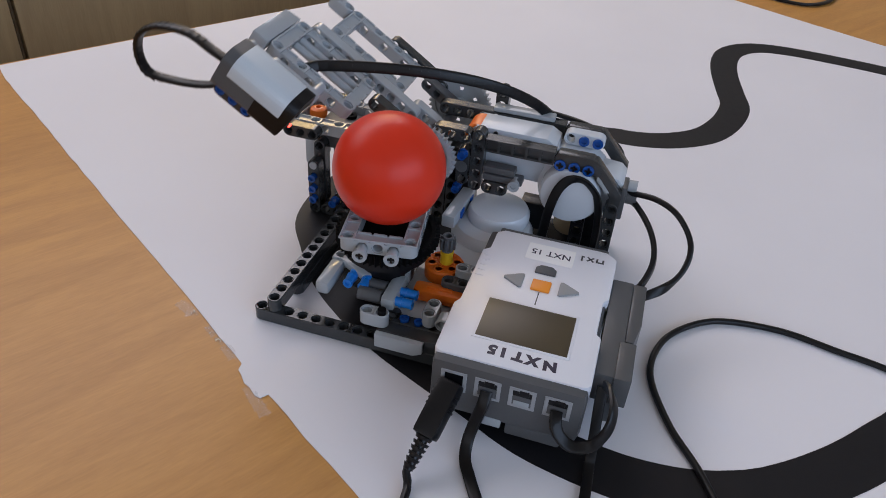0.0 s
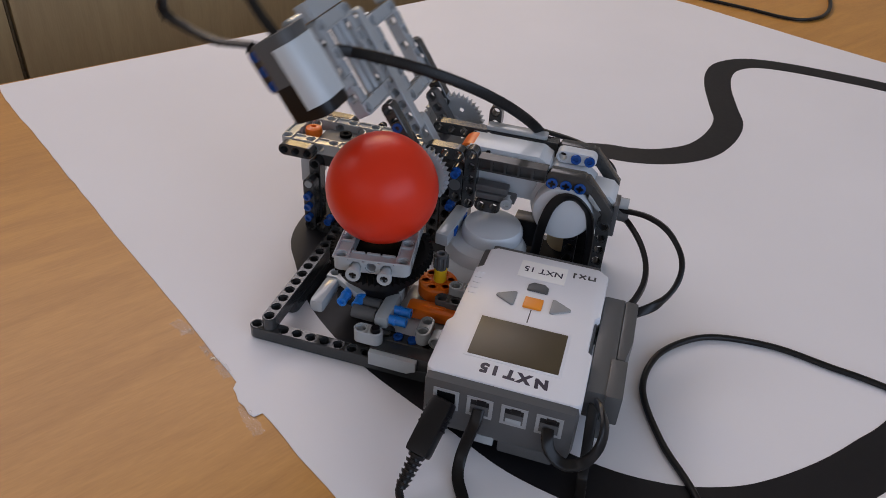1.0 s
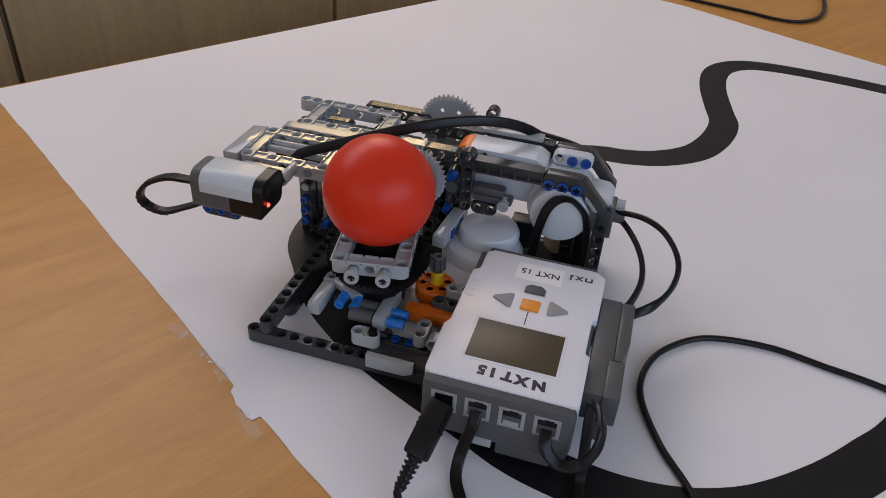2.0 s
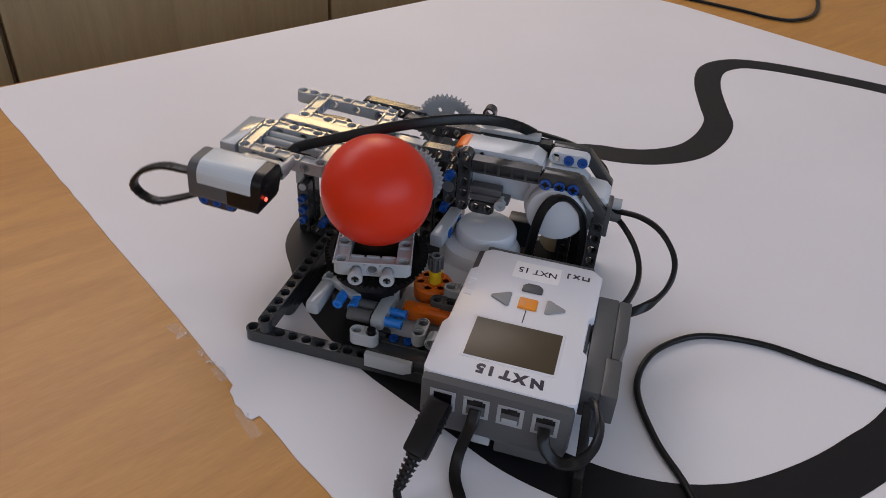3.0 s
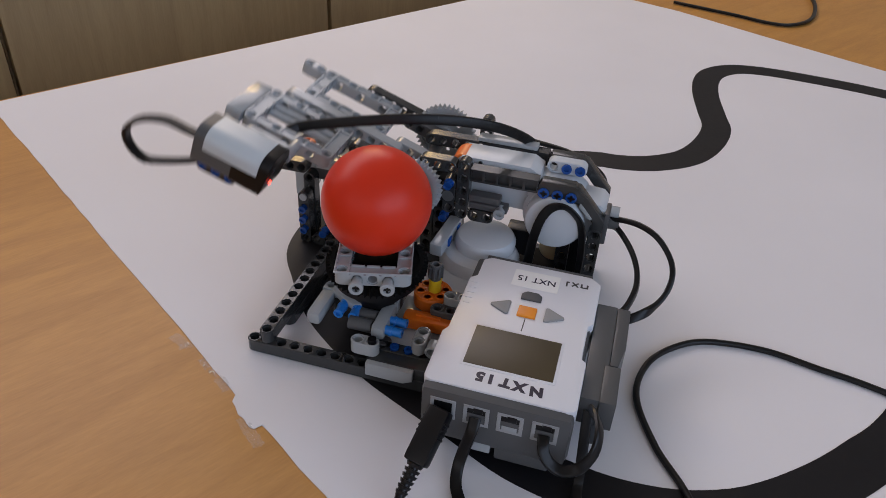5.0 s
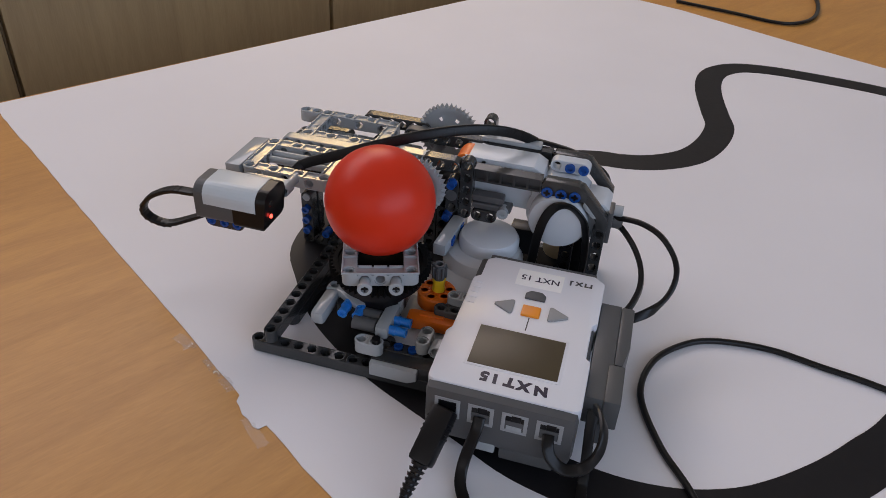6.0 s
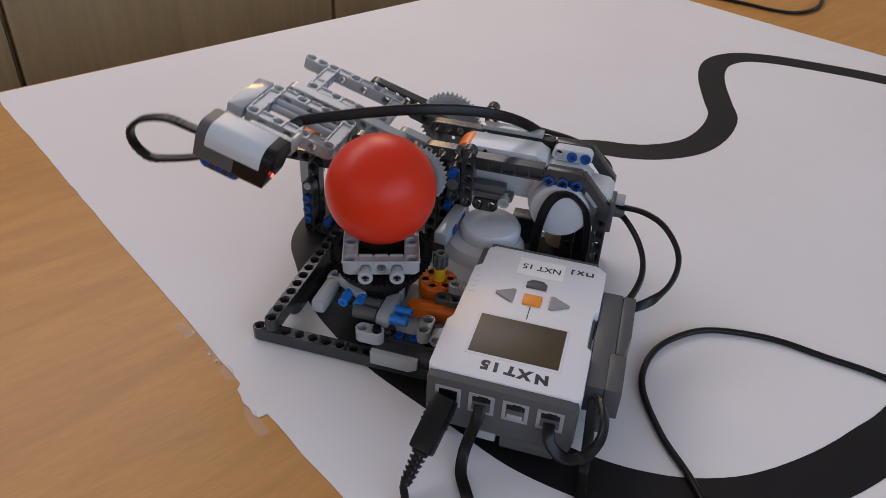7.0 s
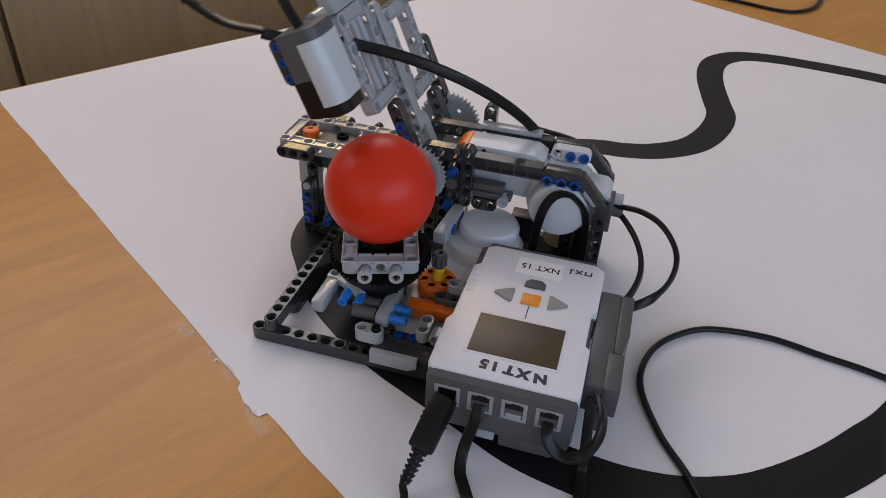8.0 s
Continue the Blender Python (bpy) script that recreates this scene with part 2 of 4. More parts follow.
def add_pin(bm, c, axis, length=16.0, r=2.4, collar=True):
    """A connector pin with rimmed ends."""
    h = length / 2
    prof = [(0, -h + 1.2), (1.5, -h + 1.2), (1.5, -h), (r + 0.15, -h), (r + 0.25, -h + 0.5), (r, -h + 1.0), (r, -0.7)]
    if collar:
        prof += [(3.0, -0.7), (3.0, 0.7)]
    prof += [(r, 0.7), (r, h - 1.0), (r + 0.25, h - 0.5), (r + 0.15, h), (1.5, h), (1.5, h - 1.2), (0, h - 1.2)]
    return add_lathe(bm, prof, c, axis, 16)


def pin(*a, **k):
    return add_pin(bmesh.new(), *a, **k)


def gear(teeth, c, axis, width=3.8, module=1.0, holes=6):
    """A spur gear: toothed rim, thin web with holes, hub."""
    bm = bmesh.new()
    iu, iv, iw = AX[axis]
    ro, ri, rw = teeth * module / 2 + 1.0, teeth * module / 2 - 1.2, teeth * module / 2 - 3.6

    def ring(f, h, n):
        out = []
        for k in range(n):
            r, a = f(k)
            p = [0, 0, 0]
            p[iu], p[iv], p[iw] = r * math.cos(a) + c[iu], r * math.sin(a) + c[iv], h + c[iw]
            out.append(bm.verts.new(p))
        return out

    n = teeth * 4
    shape = (ro, ro - 0.1, ri, ri)

    def tooth(k):
        return shape[k % 4], 2 * math.pi * (k + (0.35, -0.35, -0.2, 0.2)[k % 4]) / n

    def plain(r):
        return lambda k: (r, 2 * math.pi * k / n)

    h, w = width / 2, width / 2 - 1.1
    ra, rb = rw * 0.58, rw * 0.76
    loops = [ring(plain(2.4), h + 1, n), ring(plain(5.0), h + 1, n), ring(plain(5.2), w, n), ring(plain(ra), w, n), ring(plain(rb), w, n), ring(plain(rw), w, n), ring(plain(rw), h, n), ring(tooth, h, n),
             ring(tooth, -h, n), ring(plain(rw), -h, n), ring(plain(rw), -w, n), ring(plain(rb), -w, n), ring(plain(ra), -w, n), ring(plain(5.2), -w, n), ring(plain(5.0), -h - 1, n), ring(plain(2.4), -h - 1, n)]
    loops.append(loops[0])
    skip = set()
    if holes:
        step = n / holes
        for q in range(holes):
            for d in range(int(step * 0.38), int(step * 0.62)):
                skip.add(int(q * step) + d)
    for i, (a, b) in enumerate(zip(loops, loops[1:])):
        for k in range(n):
            if k in skip and i in (3, 11):
                continue
            bm.faces.new((a[k], b[k], b[(k + 1) % n], a[(k + 1) % n]))
    bmesh.ops.recalc_face_normals(bm, faces=bm.faces)
    return bm


def smooth_path(points, step=2.0):
    """A Catmull-Rom path through the points at even steps."""
    pts = [Vector(p) for p in points]
    pts = [pts[0] * 2 - pts[1]] + pts + [pts[-1] * 2 - pts[-2]]
    out = []
    for a, b, c, d in zip(pts, pts[1:], pts[2:], pts[3:]):
        n = max(2, int((c - b).length / step))
        for k in range(n):
            t = k / n
            out.append(0.5 * (2 * b + (c - a) * t + (2 * a - 5 * b + 4 * c - d) * t * t + (3 * b - a - 3 * c + d) * t ** 3))
    out.append(pts[-2])
    return out


def sweep(points, w=6.2, h=2.4, up=(0, 0, 1), step=2.0, twist=None, seg=12, side=None):
    """A flat or round lead with rounded edges along a smooth path."""
    bm = bmesh.new()
    path = smooth_path(points, step)
    rings = []
    for i, p in enumerate(path):
        d = (path[min(i + 1, len(path) - 1)] - path[max(i - 1, 0)]).normalized()
        ref = Vector(up)
        if twist:
            f = i / (len(path) - 1)
            ref = Vector(up).lerp(Vector(twist), f)
        s = d.cross(ref) if side is None else Vector(side) - d * d.dot(Vector(side))
        s = s.normalized() if s.length > 1e-5 else d.orthogonal().normalized()
        u = s.cross(d).normalized()
        ring = []
        for k in range(seg):
            a = 2 * math.pi * (k + 0.5) / seg
            e = 0.5 if w > h * 1.3 else 1.0
            cx, cy = math.cos(a), math.sin(a)
            x = math.copysign(abs(cx) ** e, cx) * w / 2
            y = math.copysign(abs(cy) ** e, cy) * h / 2
            ring.append(bm.verts.new(p + s * x + u * y))
        rings.append(ring)
    for a, b in zip(rings, rings[1:]):
        for k in range(seg):
            bm.faces.new((a[k], a[(k + 1) % seg], b[(k + 1) % seg], b[k]))
    bm.faces.new(rings[0][::-1])
    bm.faces.new(rings[-1])
    bmesh.ops.recalc_face_normals(bm, faces=bm.faces)
    return bm


def prism(outline, z0, z1, axis="z", bevel=0.5):
    """Extrude a closed outline between two heights along an axis."""
    bm = bmesh.new()
    iu, iv, iw = AX[axis]

    def vert(u, v, w):
        p = [0, 0, 0]
        p[iu], p[iv], p[iw] = u, v, w
        return bm.verts.new(p)

    lo, hi = [vert(u, v, z0) for u, v in outline], [vert(u, v, z1) for u, v in outline]
    n = len(lo)
    bm.faces.new(lo[::-1])
    bm.faces.new(hi)
    for k in range(n):
        bm.faces.new((lo[k], lo[(k + 1) % n], hi[(k + 1) % n], hi[k]))
    bmesh.ops.recalc_face_normals(bm, faces=bm.faces)
    if bevel:
        bmesh.ops.bevel(bm, geom=list(bm.edges), offset=bevel, segments=2, affect="EDGES", profile=0.6, clamp_overlap=True)
    return bm


def arc(cx, cy, r, a0, a1, n=10):
    return [(cx + r * math.cos(radians(a0 + (a1 - a0) * k / n)), cy + r * math.sin(radians(a0 + (a1 - a0) * k / n))) for k in range(n + 1)]


def empty(name, parent=None, at=(0, 0, 0)):
    ob = new(name)
    ob.empty_display_size = 0.02
    ob.location = [a * U for a in at]
    if parent:
        ob.parent = parent
    return ob


def lettering(text, size, at, turn, material, name, parent, bold=0.0, lift=0.12):
    """Flat letters, slightly raised, lying on a level face."""
    cu = bpy.data.curves.new(name, "FONT")
    cu.body, cu.size, cu.extrude, cu.offset = text, size * U, lift * U, bold * U
    cu.align_x, cu.align_y = "CENTER", "CENTER"
    tmp = bpy.data.objects.new(name, cu)
    scene.collection.objects.link(tmp)
    me = bpy.data.meshes.new_from_object(tmp.evaluated_get(bpy.context.evaluated_depsgraph_get()))
    bpy.data.objects.remove(tmp)
    me.name = name
    me.materials.clear()
    me.materials.append(material)
    ob = new(name, me)
    ob.matrix_basis = pose(at[0] * U, at[1] * U, at[2] * U, 0, 0, turn)
    ob.parent = parent
    return ob

# ---------------------------------------------------------------- the room


def slab(name, x0, x1, y0, y1, z0, z1, material, bevel=0.0):
    """A box in the room's own axes, in metres."""
    bm = box(x0 * 1000, x1 * 1000, y0 * 1000, y1 * 1000, z0 * 1000, z1 * 1000, bevel=bevel)
    ob = finish(bm, name, material, smooth=0)
    ob.matrix_basis = ROOM
    return ob


tagged(slab("floor", -2.7, 3.3, -3.3, 1.2, -0.80, -0.75, FLOOR_LINO), "brown linoleum classroom floor", "floor", kind="structure")
tagged(slab("ceiling", -2.7, 3.3, -3.3, 1.2, 2.0, 2.05, WALL_PAINT), "plain painted ceiling", "ceiling", kind="structure")
def window_wall(name, side, along, z0, z1):
    """A wall in four pieces round one wide window opening."""
    a0, a1 = along
    if side in ("east", "west"):
        x = (3.0, 3.2) if side == "east" else (-2.7, -2.5)
        pieces = [(x[0], x[1], -3.3, a0, -0.75, 2), (x[0], x[1], a1, 1.0, -0.75, 2), (x[0], x[1], a0, a1, -0.75, z0), (x[0], x[1], a0, a1, z1, 2)]
    elif side == "north":
        pieces = [(-2.7, a0, 1.0, 1.2, -0.75, 2), (a1, 3.3, 1.0, 1.2, -0.75, 2), (a0, a1, 1.0, 1.2, -0.75, z0), (a0, a1, 1.0, 1.2, z1, 2)]
    else:
        pieces = [(-2.5, a0, -3.2, -3.0, -0.75, 2), (a1, 3.0, -3.2, -3.0, -0.75, 2), (a0, a1, -3.2, -3.0, -0.75, z0), (a0, a1, -3.2, -3.0, z1, 2)]
    bm = bmesh.new()
    for p in pieces:
        add_box(bm, *[v * 1000 for v in p], bevel=0)
    ob = finish(bm, name, WALL_PAINT, smooth=0)
    ob.matrix_basis = ROOM
    tagged(ob, "cream painted wall with a wide window opening", "wall", kind="structure")


window_wall("wall_north", "north", (-1.2, 1.8), 0.80, 1.75)
tagged(slab("wall_east", 3.0, 3.2, -3.3, 1.0, -0.75, 2.0, WALL_PAINT), "cream painted wall at the end of the room", "wall", kind="structure")
window_wall("wall_west", "west", (-2.4, 0.2), 0.35, 1.75)
window_wall("wall_south", "south", (-1.8, 1.8), 0.35, 1.75)


def cabinet_row():
    """Low veneered cupboards in a row, each with its own body and door."""
    edges = [-1.912, -1.412, -0.912, -0.412, 0.088, 0.588, 1.088, 1.588]
    for a, b in zip(edges, edges[1:]):
        thing = empty("cabinet")
        thing.matrix_basis = ROOM @ pose(0, 0, -0.75)
        w = (a + 0.001) * 1000, (b - 0.001) * 1000
        part("body", box(w[0], w[1], 372, 880, 0, 960, bevel=1), CABINET_WOOD, thing)
        part("plinth", box(w[0] + 2, w[1] - 2, 366, 371, 0, 80, bevel=1), SEAM, thing, "dark recessed plinth")
        door = part("door", box(w[0] + 2.5, w[1] - 2.5, 350, 371, 84, 956, bevel=1.5), CABINET_WOOD, thing)
        part("handle", box(w[1] - 44, w[1] - 34, 322, 349, 780, 900, bevel=3), CHROME, door, "brushed metal bar handle")
        tagged(thing, "low brown veneered cupboard standing behind the table", "cabinet", "row of cupboards")


cabinet_row()


def build_table():
    thing = empty("table")
    thing.matrix_basis = ROOM @ pose(0, 0, -0.7506)
    part("tabletop", box(-1000, 1500, -1290, 1.5, 722, 750, bevel=1), TABLE_WOOD, thing, smooth=0)
    part("apron", box(-940, 1440, -1230, -56, 652, 721, bevel=2), TABLE_WOOD, thing)
    for x in (-960, 1410):
        for y in (-1250, -85):
            part("leg", box(x, x + 50, y, y + 50, 0, 651, bevel=4), GREY_CASE, thing, "grey metal table leg")
    tagged(thing, "beech veneer classroom table with a satin top", "table")


build_table()


def ribbon(path, width, z0, z1, step=6.0):
    """A flat band of even width along a smooth path on the ground."""
    bm = bmesh.new()
    pts = smooth_path([(x, y, 0) for x, y in path], step)
    rows = []
    for i, p in enumerate(pts):
        d = (pts[min(i + 1, len(pts) - 1)] - pts[max(i - 1, 0)]).normalized()
        s = Vector((-d.y, d.x, 0)) * width / 2
        rows.append([bm.verts.new((p + s) + Vector((0, 0, z1))), bm.verts.new((p - s) + Vector((0, 0, z1)))])
    for a, b in zip(rows, rows[1:]):
        bm.faces.new((a[0], a[1], b[1], b[0]))
    bmesh.ops.recalc_face_normals(bm, faces=bm.faces)
    r = bmesh.ops.extrude_face_region(bm, geom=list(bm.faces))
    bmesh.ops.translate(bm, vec=(0, 0, z0 - z1), verts=[g for g in r["geom"] if isinstance(g, bmesh.types.BMVert)])
    bmesh.ops.recalc_face_normals(bm, faces=bm.faces)
    return bm


def build_paper():
    """A long sheet with a slightly wavy cut edge, and the printed track."""
    left = smooth_path([(-368, 209, 0), (-342, 188, 0), (-269, 141.5, 0), (-198, 95.5, 0), (-132, 53, 0), (-60, 7.5, 0), (10, -38, 0), (76, -79, 0), (260, -190, 0), (560, -380, 0)], 12)
    right = [Vector((760, 480, 0)), Vector((440, 645, 0)), Vector((347, 696, 0)), Vector((211, 775, 0)), Vector((33, 846, 0))]
    rnd = random.Random(4)
    outline = [(p.x + rnd.uniform(-0.4, 0.4), p.y + rnd.uniform(-0.4, 0.4)) for p in left + right]
    sheet = finish(prism(outline, -0.5, 0.0, bevel=0), "paper_sheet", PAPER, smooth=0)
    tagged(sheet, "large white plotter sheet with printed black track on table", "paper")
    track = [(639.3, 468.7), (539.4, 533), (479.5, 552), (428.6, 566), (391, 574.5), (334.4, 582), (300, 582), (274.7, 574.5), (255.1, 553.6), (247.2, 526.1), (246.5, 488.5),
             (252, 439.2), (256, 407.3), (249.8, 373.6), (236.8, 343), (220.6, 324.4), (197.8, 310), (174.8, 303.6), (151, 301), (100, 280), (40, 240), (0, 190), (-15.5, 139.7), (-14.5, 99.4), (1.2, 72.8),
             (23.1, 44), (48.9, 22.7), (72.7, 7.3), (97.6, -4.6), (126.6, -17.6), (156.6, -31.4), (192.5, -38.7), (218.3, -39.1), (240.5, -35.3), (262.3, -27.0), (277.5, -17.7), (292.2, -6.3), (307.6, 7.6), (323.8, 25.1), (347.1, 53.6),
             (391.2, 129.1), (470, 230)]
    part("track_line", ribbon(track, 26.5, 0.03, 0.16), LINE_INK, sheet, "printed glossy black line", smooth=0)
    flap = prism([(7, -35), (20, -43.5), (30, -50), (27, -54), (24, -53.5), (19, -49.5), (15, -48), (11, -43.5), (8, -41)], -0.35, 0.25, bevel=0)
    part("torn_edge", flap, PAPER, sheet, "torn paper corner", smooth=0)


build_paper()


def build_tape():
    rnd = random.Random(7)
    spots = [(-43, -9, 13, 6, -22), (-37, -12, 7, 4, 30), (-20, -21, 9, 4, -32), (-12, -25.5, 7, 3, -20), (-3, -31, 12, 6, -35), (26, -56, 22, 6, -38)]
    for x, y, w, h, a in spots:
        bm = bmesh.new()
        nx, ny = 16, 6
        g = [[bm.verts.new(((i / nx - 0.5) * w + (rnd.uniform(-0.8, 0.8) if i in (0, nx) else 0), (j / ny - 0.5) * h + (rnd.uniform(-0.5, 0.5) if j in (0, ny) else 0),
                            (rnd.random() ** 3) * (2.0 if w < 30 else 0.1) if 0 < i < nx and 0 < j < ny else 0.0)) for j in range(ny + 1)] for i in range(nx + 1)]
        for i in range(nx):
            for j in range(ny):
                bm.faces.new((g[i][j], g[i + 1][j], g[i + 1][j + 1], g[i][j + 1]))
        ob = finish(bm, "tape_scrap", TAPE)
        # opaque curled slivers drawn as the glints on the clear tape
        for k in range(int(70 / (w * w) * 2)):
            cx, cy, cr = rnd.uniform(-w / 2, w / 2) * 0.8, rnd.uniform(-h / 2, h / 2) * 0.8, rnd.uniform(0.7, 1.5)
            a0 = rnd.uniform(0, 360)
            bow = arc(cx, cy, cr, a0, a0 + rnd.uniform(70, 150), 7)
            bow += [(cx + (px - cx) * 0.72, cy + (py - cy) * 0.72) for px, py in bow[::-1]]
            part("curl", prism(bow, 0.2, 0.9, bevel=0.1), GLINT, ob, "pale gold curled sliver painted as a glint on the tape")
        ob.matrix_basis = pose(x * U, y * U, -0.35 * U, 0, 0, a)
        tagged(ob, "crumpled clear sticky tape on the table beside the paper", "tape", "tape scraps")


build_tape()

# ---------------------------------------------------------------- the robot
robot = tagged(empty("sorting_robot"), "grey building-brick robot with a swinging sensor arm, standing on the paper", "robot")
Z0 = 0.3


def chassis():
    part("front_beam", beam((0, 0, 4 + Z0), "x", 14, "z"), DARK, robot, "dark grey studless beam")
    part("side_beam", beam((8, 0, 12 + Z0), "y", 15, "z"), DARK, robot, "dark grey studless beam")
    part("lower_side_beam", beam((8, 26, 4 + Z0), "y", 11, "z"), DARK, robot)
    part("cross_beam", beam((12, 112, 6 + Z0), "x", 10, "z"), DARK, robot)
    part("rear_cross_beam", beam((-12, 140, 6 + Z0), "x", 22, "y"), DARK, robot)
    # left tower with its open frame on top
    part("tower_post", beam((-18.5, 119, 4 + Z0), "z", 6, "y"), DARK, robot)
    part("tower_bracket", beam((-34.5, 109.4, 56.8), "x", 3, "y"), DARK, robot)
    part("tower_strip", beam((-18.5, 109, 2.8 + Z0), "z", 5, "y"), DARK, robot)
    for z in (10.5, 18.5, 26.5):
        part("connector_pin", pin((-18.5, 108, z + Z0), "y", 12, collar=False), BLUE, robot, "dark blue pin")
    part("axle_stub", lathe([(0, 0), (2.6, 0), (2.6, 4.4), (0, 4.4)], (-18.5, 104.8, 34.8 + Z0), "y", 14), LIGHT, robot)
    part("tower_foot", beam((-10, 108, 4 + Z0), "x", 3, "y"), DARK, robot)
    part("tower_foot", beam((-2, 109, 12 + Z0), "x", 3, "y"), DARK, robot)
    part("connector_pin", pin((-3, 104, 13 + Z0), "y", 11), BLUE, robot, "dark blue pin")
    part("tower_panel", box(-33, -24, 124, 146, 24, 49, bevel=1.5), LIGHT, robot, "light grey panel")
    part("tower_post", beam((-18.5, 149, 4 + Z0), "z", 6, "y"), DARK, robot)
    fr = bmesh.new()
    add_frame(fr, (-37.5, 118), 11, 5, 57 + Z0)
    part("top_frame", fr, LIGHT, robot, "light grey open frame")
    part("rear_bracket", beam((-26, 158, 57 + Z0), "x", 3, "y"), DARK, robot)
    part("rear_pin", pin((12, 157, 58 + Z0), "y", 8), DARK, robot)
    # touch sensor lying in the frame
    ts = part("touch_sensor", box(-22, 10, 122.5, 144.5, 40, 57, bevel=2), GREY_CASE, robot, "dark grey touch sensor with an orange nose")
    part("nose", lathe([(0, -8), (3.6, -8), (3.6, -1), (5.4, -1), (5.8, 1.5), (5.2, 4), (3, 5), (2, 5), (2, 3), (0, 3)], (-27, 134, 57), "z", 24), ORANGE, ts, "orange push button")
    part("cross_hub", lathe([(0, 0), (4, 0), (4, 10), (2, 10), (2, 6), (0, 6)], (-6, 138, 49), "z", 20), MATT_BLACK, ts)
    part("side_hub", lathe([(0, 0), (4, 0), (4, 10), (2, 10), (2, 6), (0, 6)], (14, 136, 48), "z", 20), MATT_BLACK, ts)


chassis()


def add_pocket_beam(bm, x0, n, y, z):
    """A beam whose near side shows a row of square blind pockets between thin ribs."""
    x1 = x0 + 8 * n
    add_box(bm, x0, x1, y - 1.6, y + 4, z - 4, z + 4, bevel=0)
    for lo, hi in ((z - 4, z - 2.9), (z + 2.9, z + 4)):
        add_box(bm, x0, x1, y - 4, y - 1.6, lo, hi, bevel=0)
    for k in range(n + 1):
        add_box(bm, max(x0, x0 + 8 * k - 0.8), min(x1, x0 + 8 * k + 0.8), y - 4, y - 1.6, z - 2.9, z + 2.9, bevel=0)
    return bm


def motor_frame(y, front):
    """One side of the bent frame that carries the arm motor."""
    part("motor_beam", add_pocket_beam(bmesh.new(), 93, 5, y, 77), DARK, robot, smooth=0)
    part("corner_plate", prism([(79, 133.2), (81.4, 135), (81.4, 154), (77, 160), (71.5, 160), (70.8, 156), (70.8, 135), (72, 133.2)], y - 4.2, y + 3.9, "y", bevel=0.6), DARK, robot)
    part("slanted_beam", prism([(81, 153), (80.5, 157), (62, 173.5), (54, 173.5), (54, 167), (60, 166.8), (74, 154.8), (75, 151)], y - 3.8, y + 3.7, "y", bevel=0.8), DARK, robot)
    part("frame_leg", beam((169.5, y, 4 + Z0), "z", 7, "y"), DARK, robot)
    if front:
        for x in (136.8, 144.8, 152.8):
            socket = part("connector_pin", pin((x, y - 3, 74.4), "y", 5, collar=False, r=3.1), BLUE, robot, "blue pin with a cross socket")
            cross = bmesh.new()
            add_box(cross, x - 0.6, x + 0.6, y - 5.65, y - 5.4, 72.3, 76.5, bevel=0)
            add_box(cross, x - 2.1, x + 2.1, y - 5.7, y - 5.45, 73.8, 75.0, bevel=0)
            part("cross_socket", cross, BLACK, socket, smooth=0)
        part("slot_light", prism([(72, 158.5), (70, 160.5), (63, 166.5), (62.2, 164.6), (69, 158)], y - 4.4, y - 3.9, "y", bevel=0.1), LIGHT, robot)
        part("frame_post", beam((88.7, y, 49.5), "z", 5, "y"), DARK, robot)
        part("frame_post_foot", beam((96.7, y, 49.5), "x", 2, "y"), DARK, robot)
        for z0, z1, x1 in ((54.4, 58.6, 117), (59.4, 63.8, 112)):
            part("spacer_bar", box(93, x1, y - 4, y + 4, z0, z1, bevel=1.3), GREY_CASE, robot, "mid grey bar")
        part("pin_end", pin((112.6, y - 4, 55.6), "y", 7, collar=False, r=3.2), LIGHT, robot)
        part("connector_pin", pin((169.5, y - 3, 20.3), "y", 6, collar=False, r=2.6), BLUE, robot, "dark blue pin")
        part("axle_arm", beam((64.5, y, 79.5), "x", 3, "y"), DARK, robot)
        part("connector_pin", pin((80.5, y - 4, 69), "y", 9), BLUE, robot, "dark blue pin")
        part("axle_cap", lathe([(0, 0), (3.7, 0), (3.7, 8), (2.2, 8), (2.2, 5), (0, 5)], (80, y - 4, 60), "y", 20), GREY_CASE, robot)
        part("frame_knee", beam((80.5, y, 52), "z", 3, "y"), DARK, robot)
    else:
        part("rear_top_beam", beam((58, y, 77), "x", 5, "y"), DARK, robot)
        part("top_bar", box(88, 126, y - 4, y + 4, 81.2, 84.2, bevel=1.2), LIGHT, robot, "mid grey flat bar")
        part("upright_link", beam((91.3, y + 8, 82), "z", 2, "y"), DARK, robot, "upright dark grey link")


motor_frame(104, True)
motor_frame(140, False)


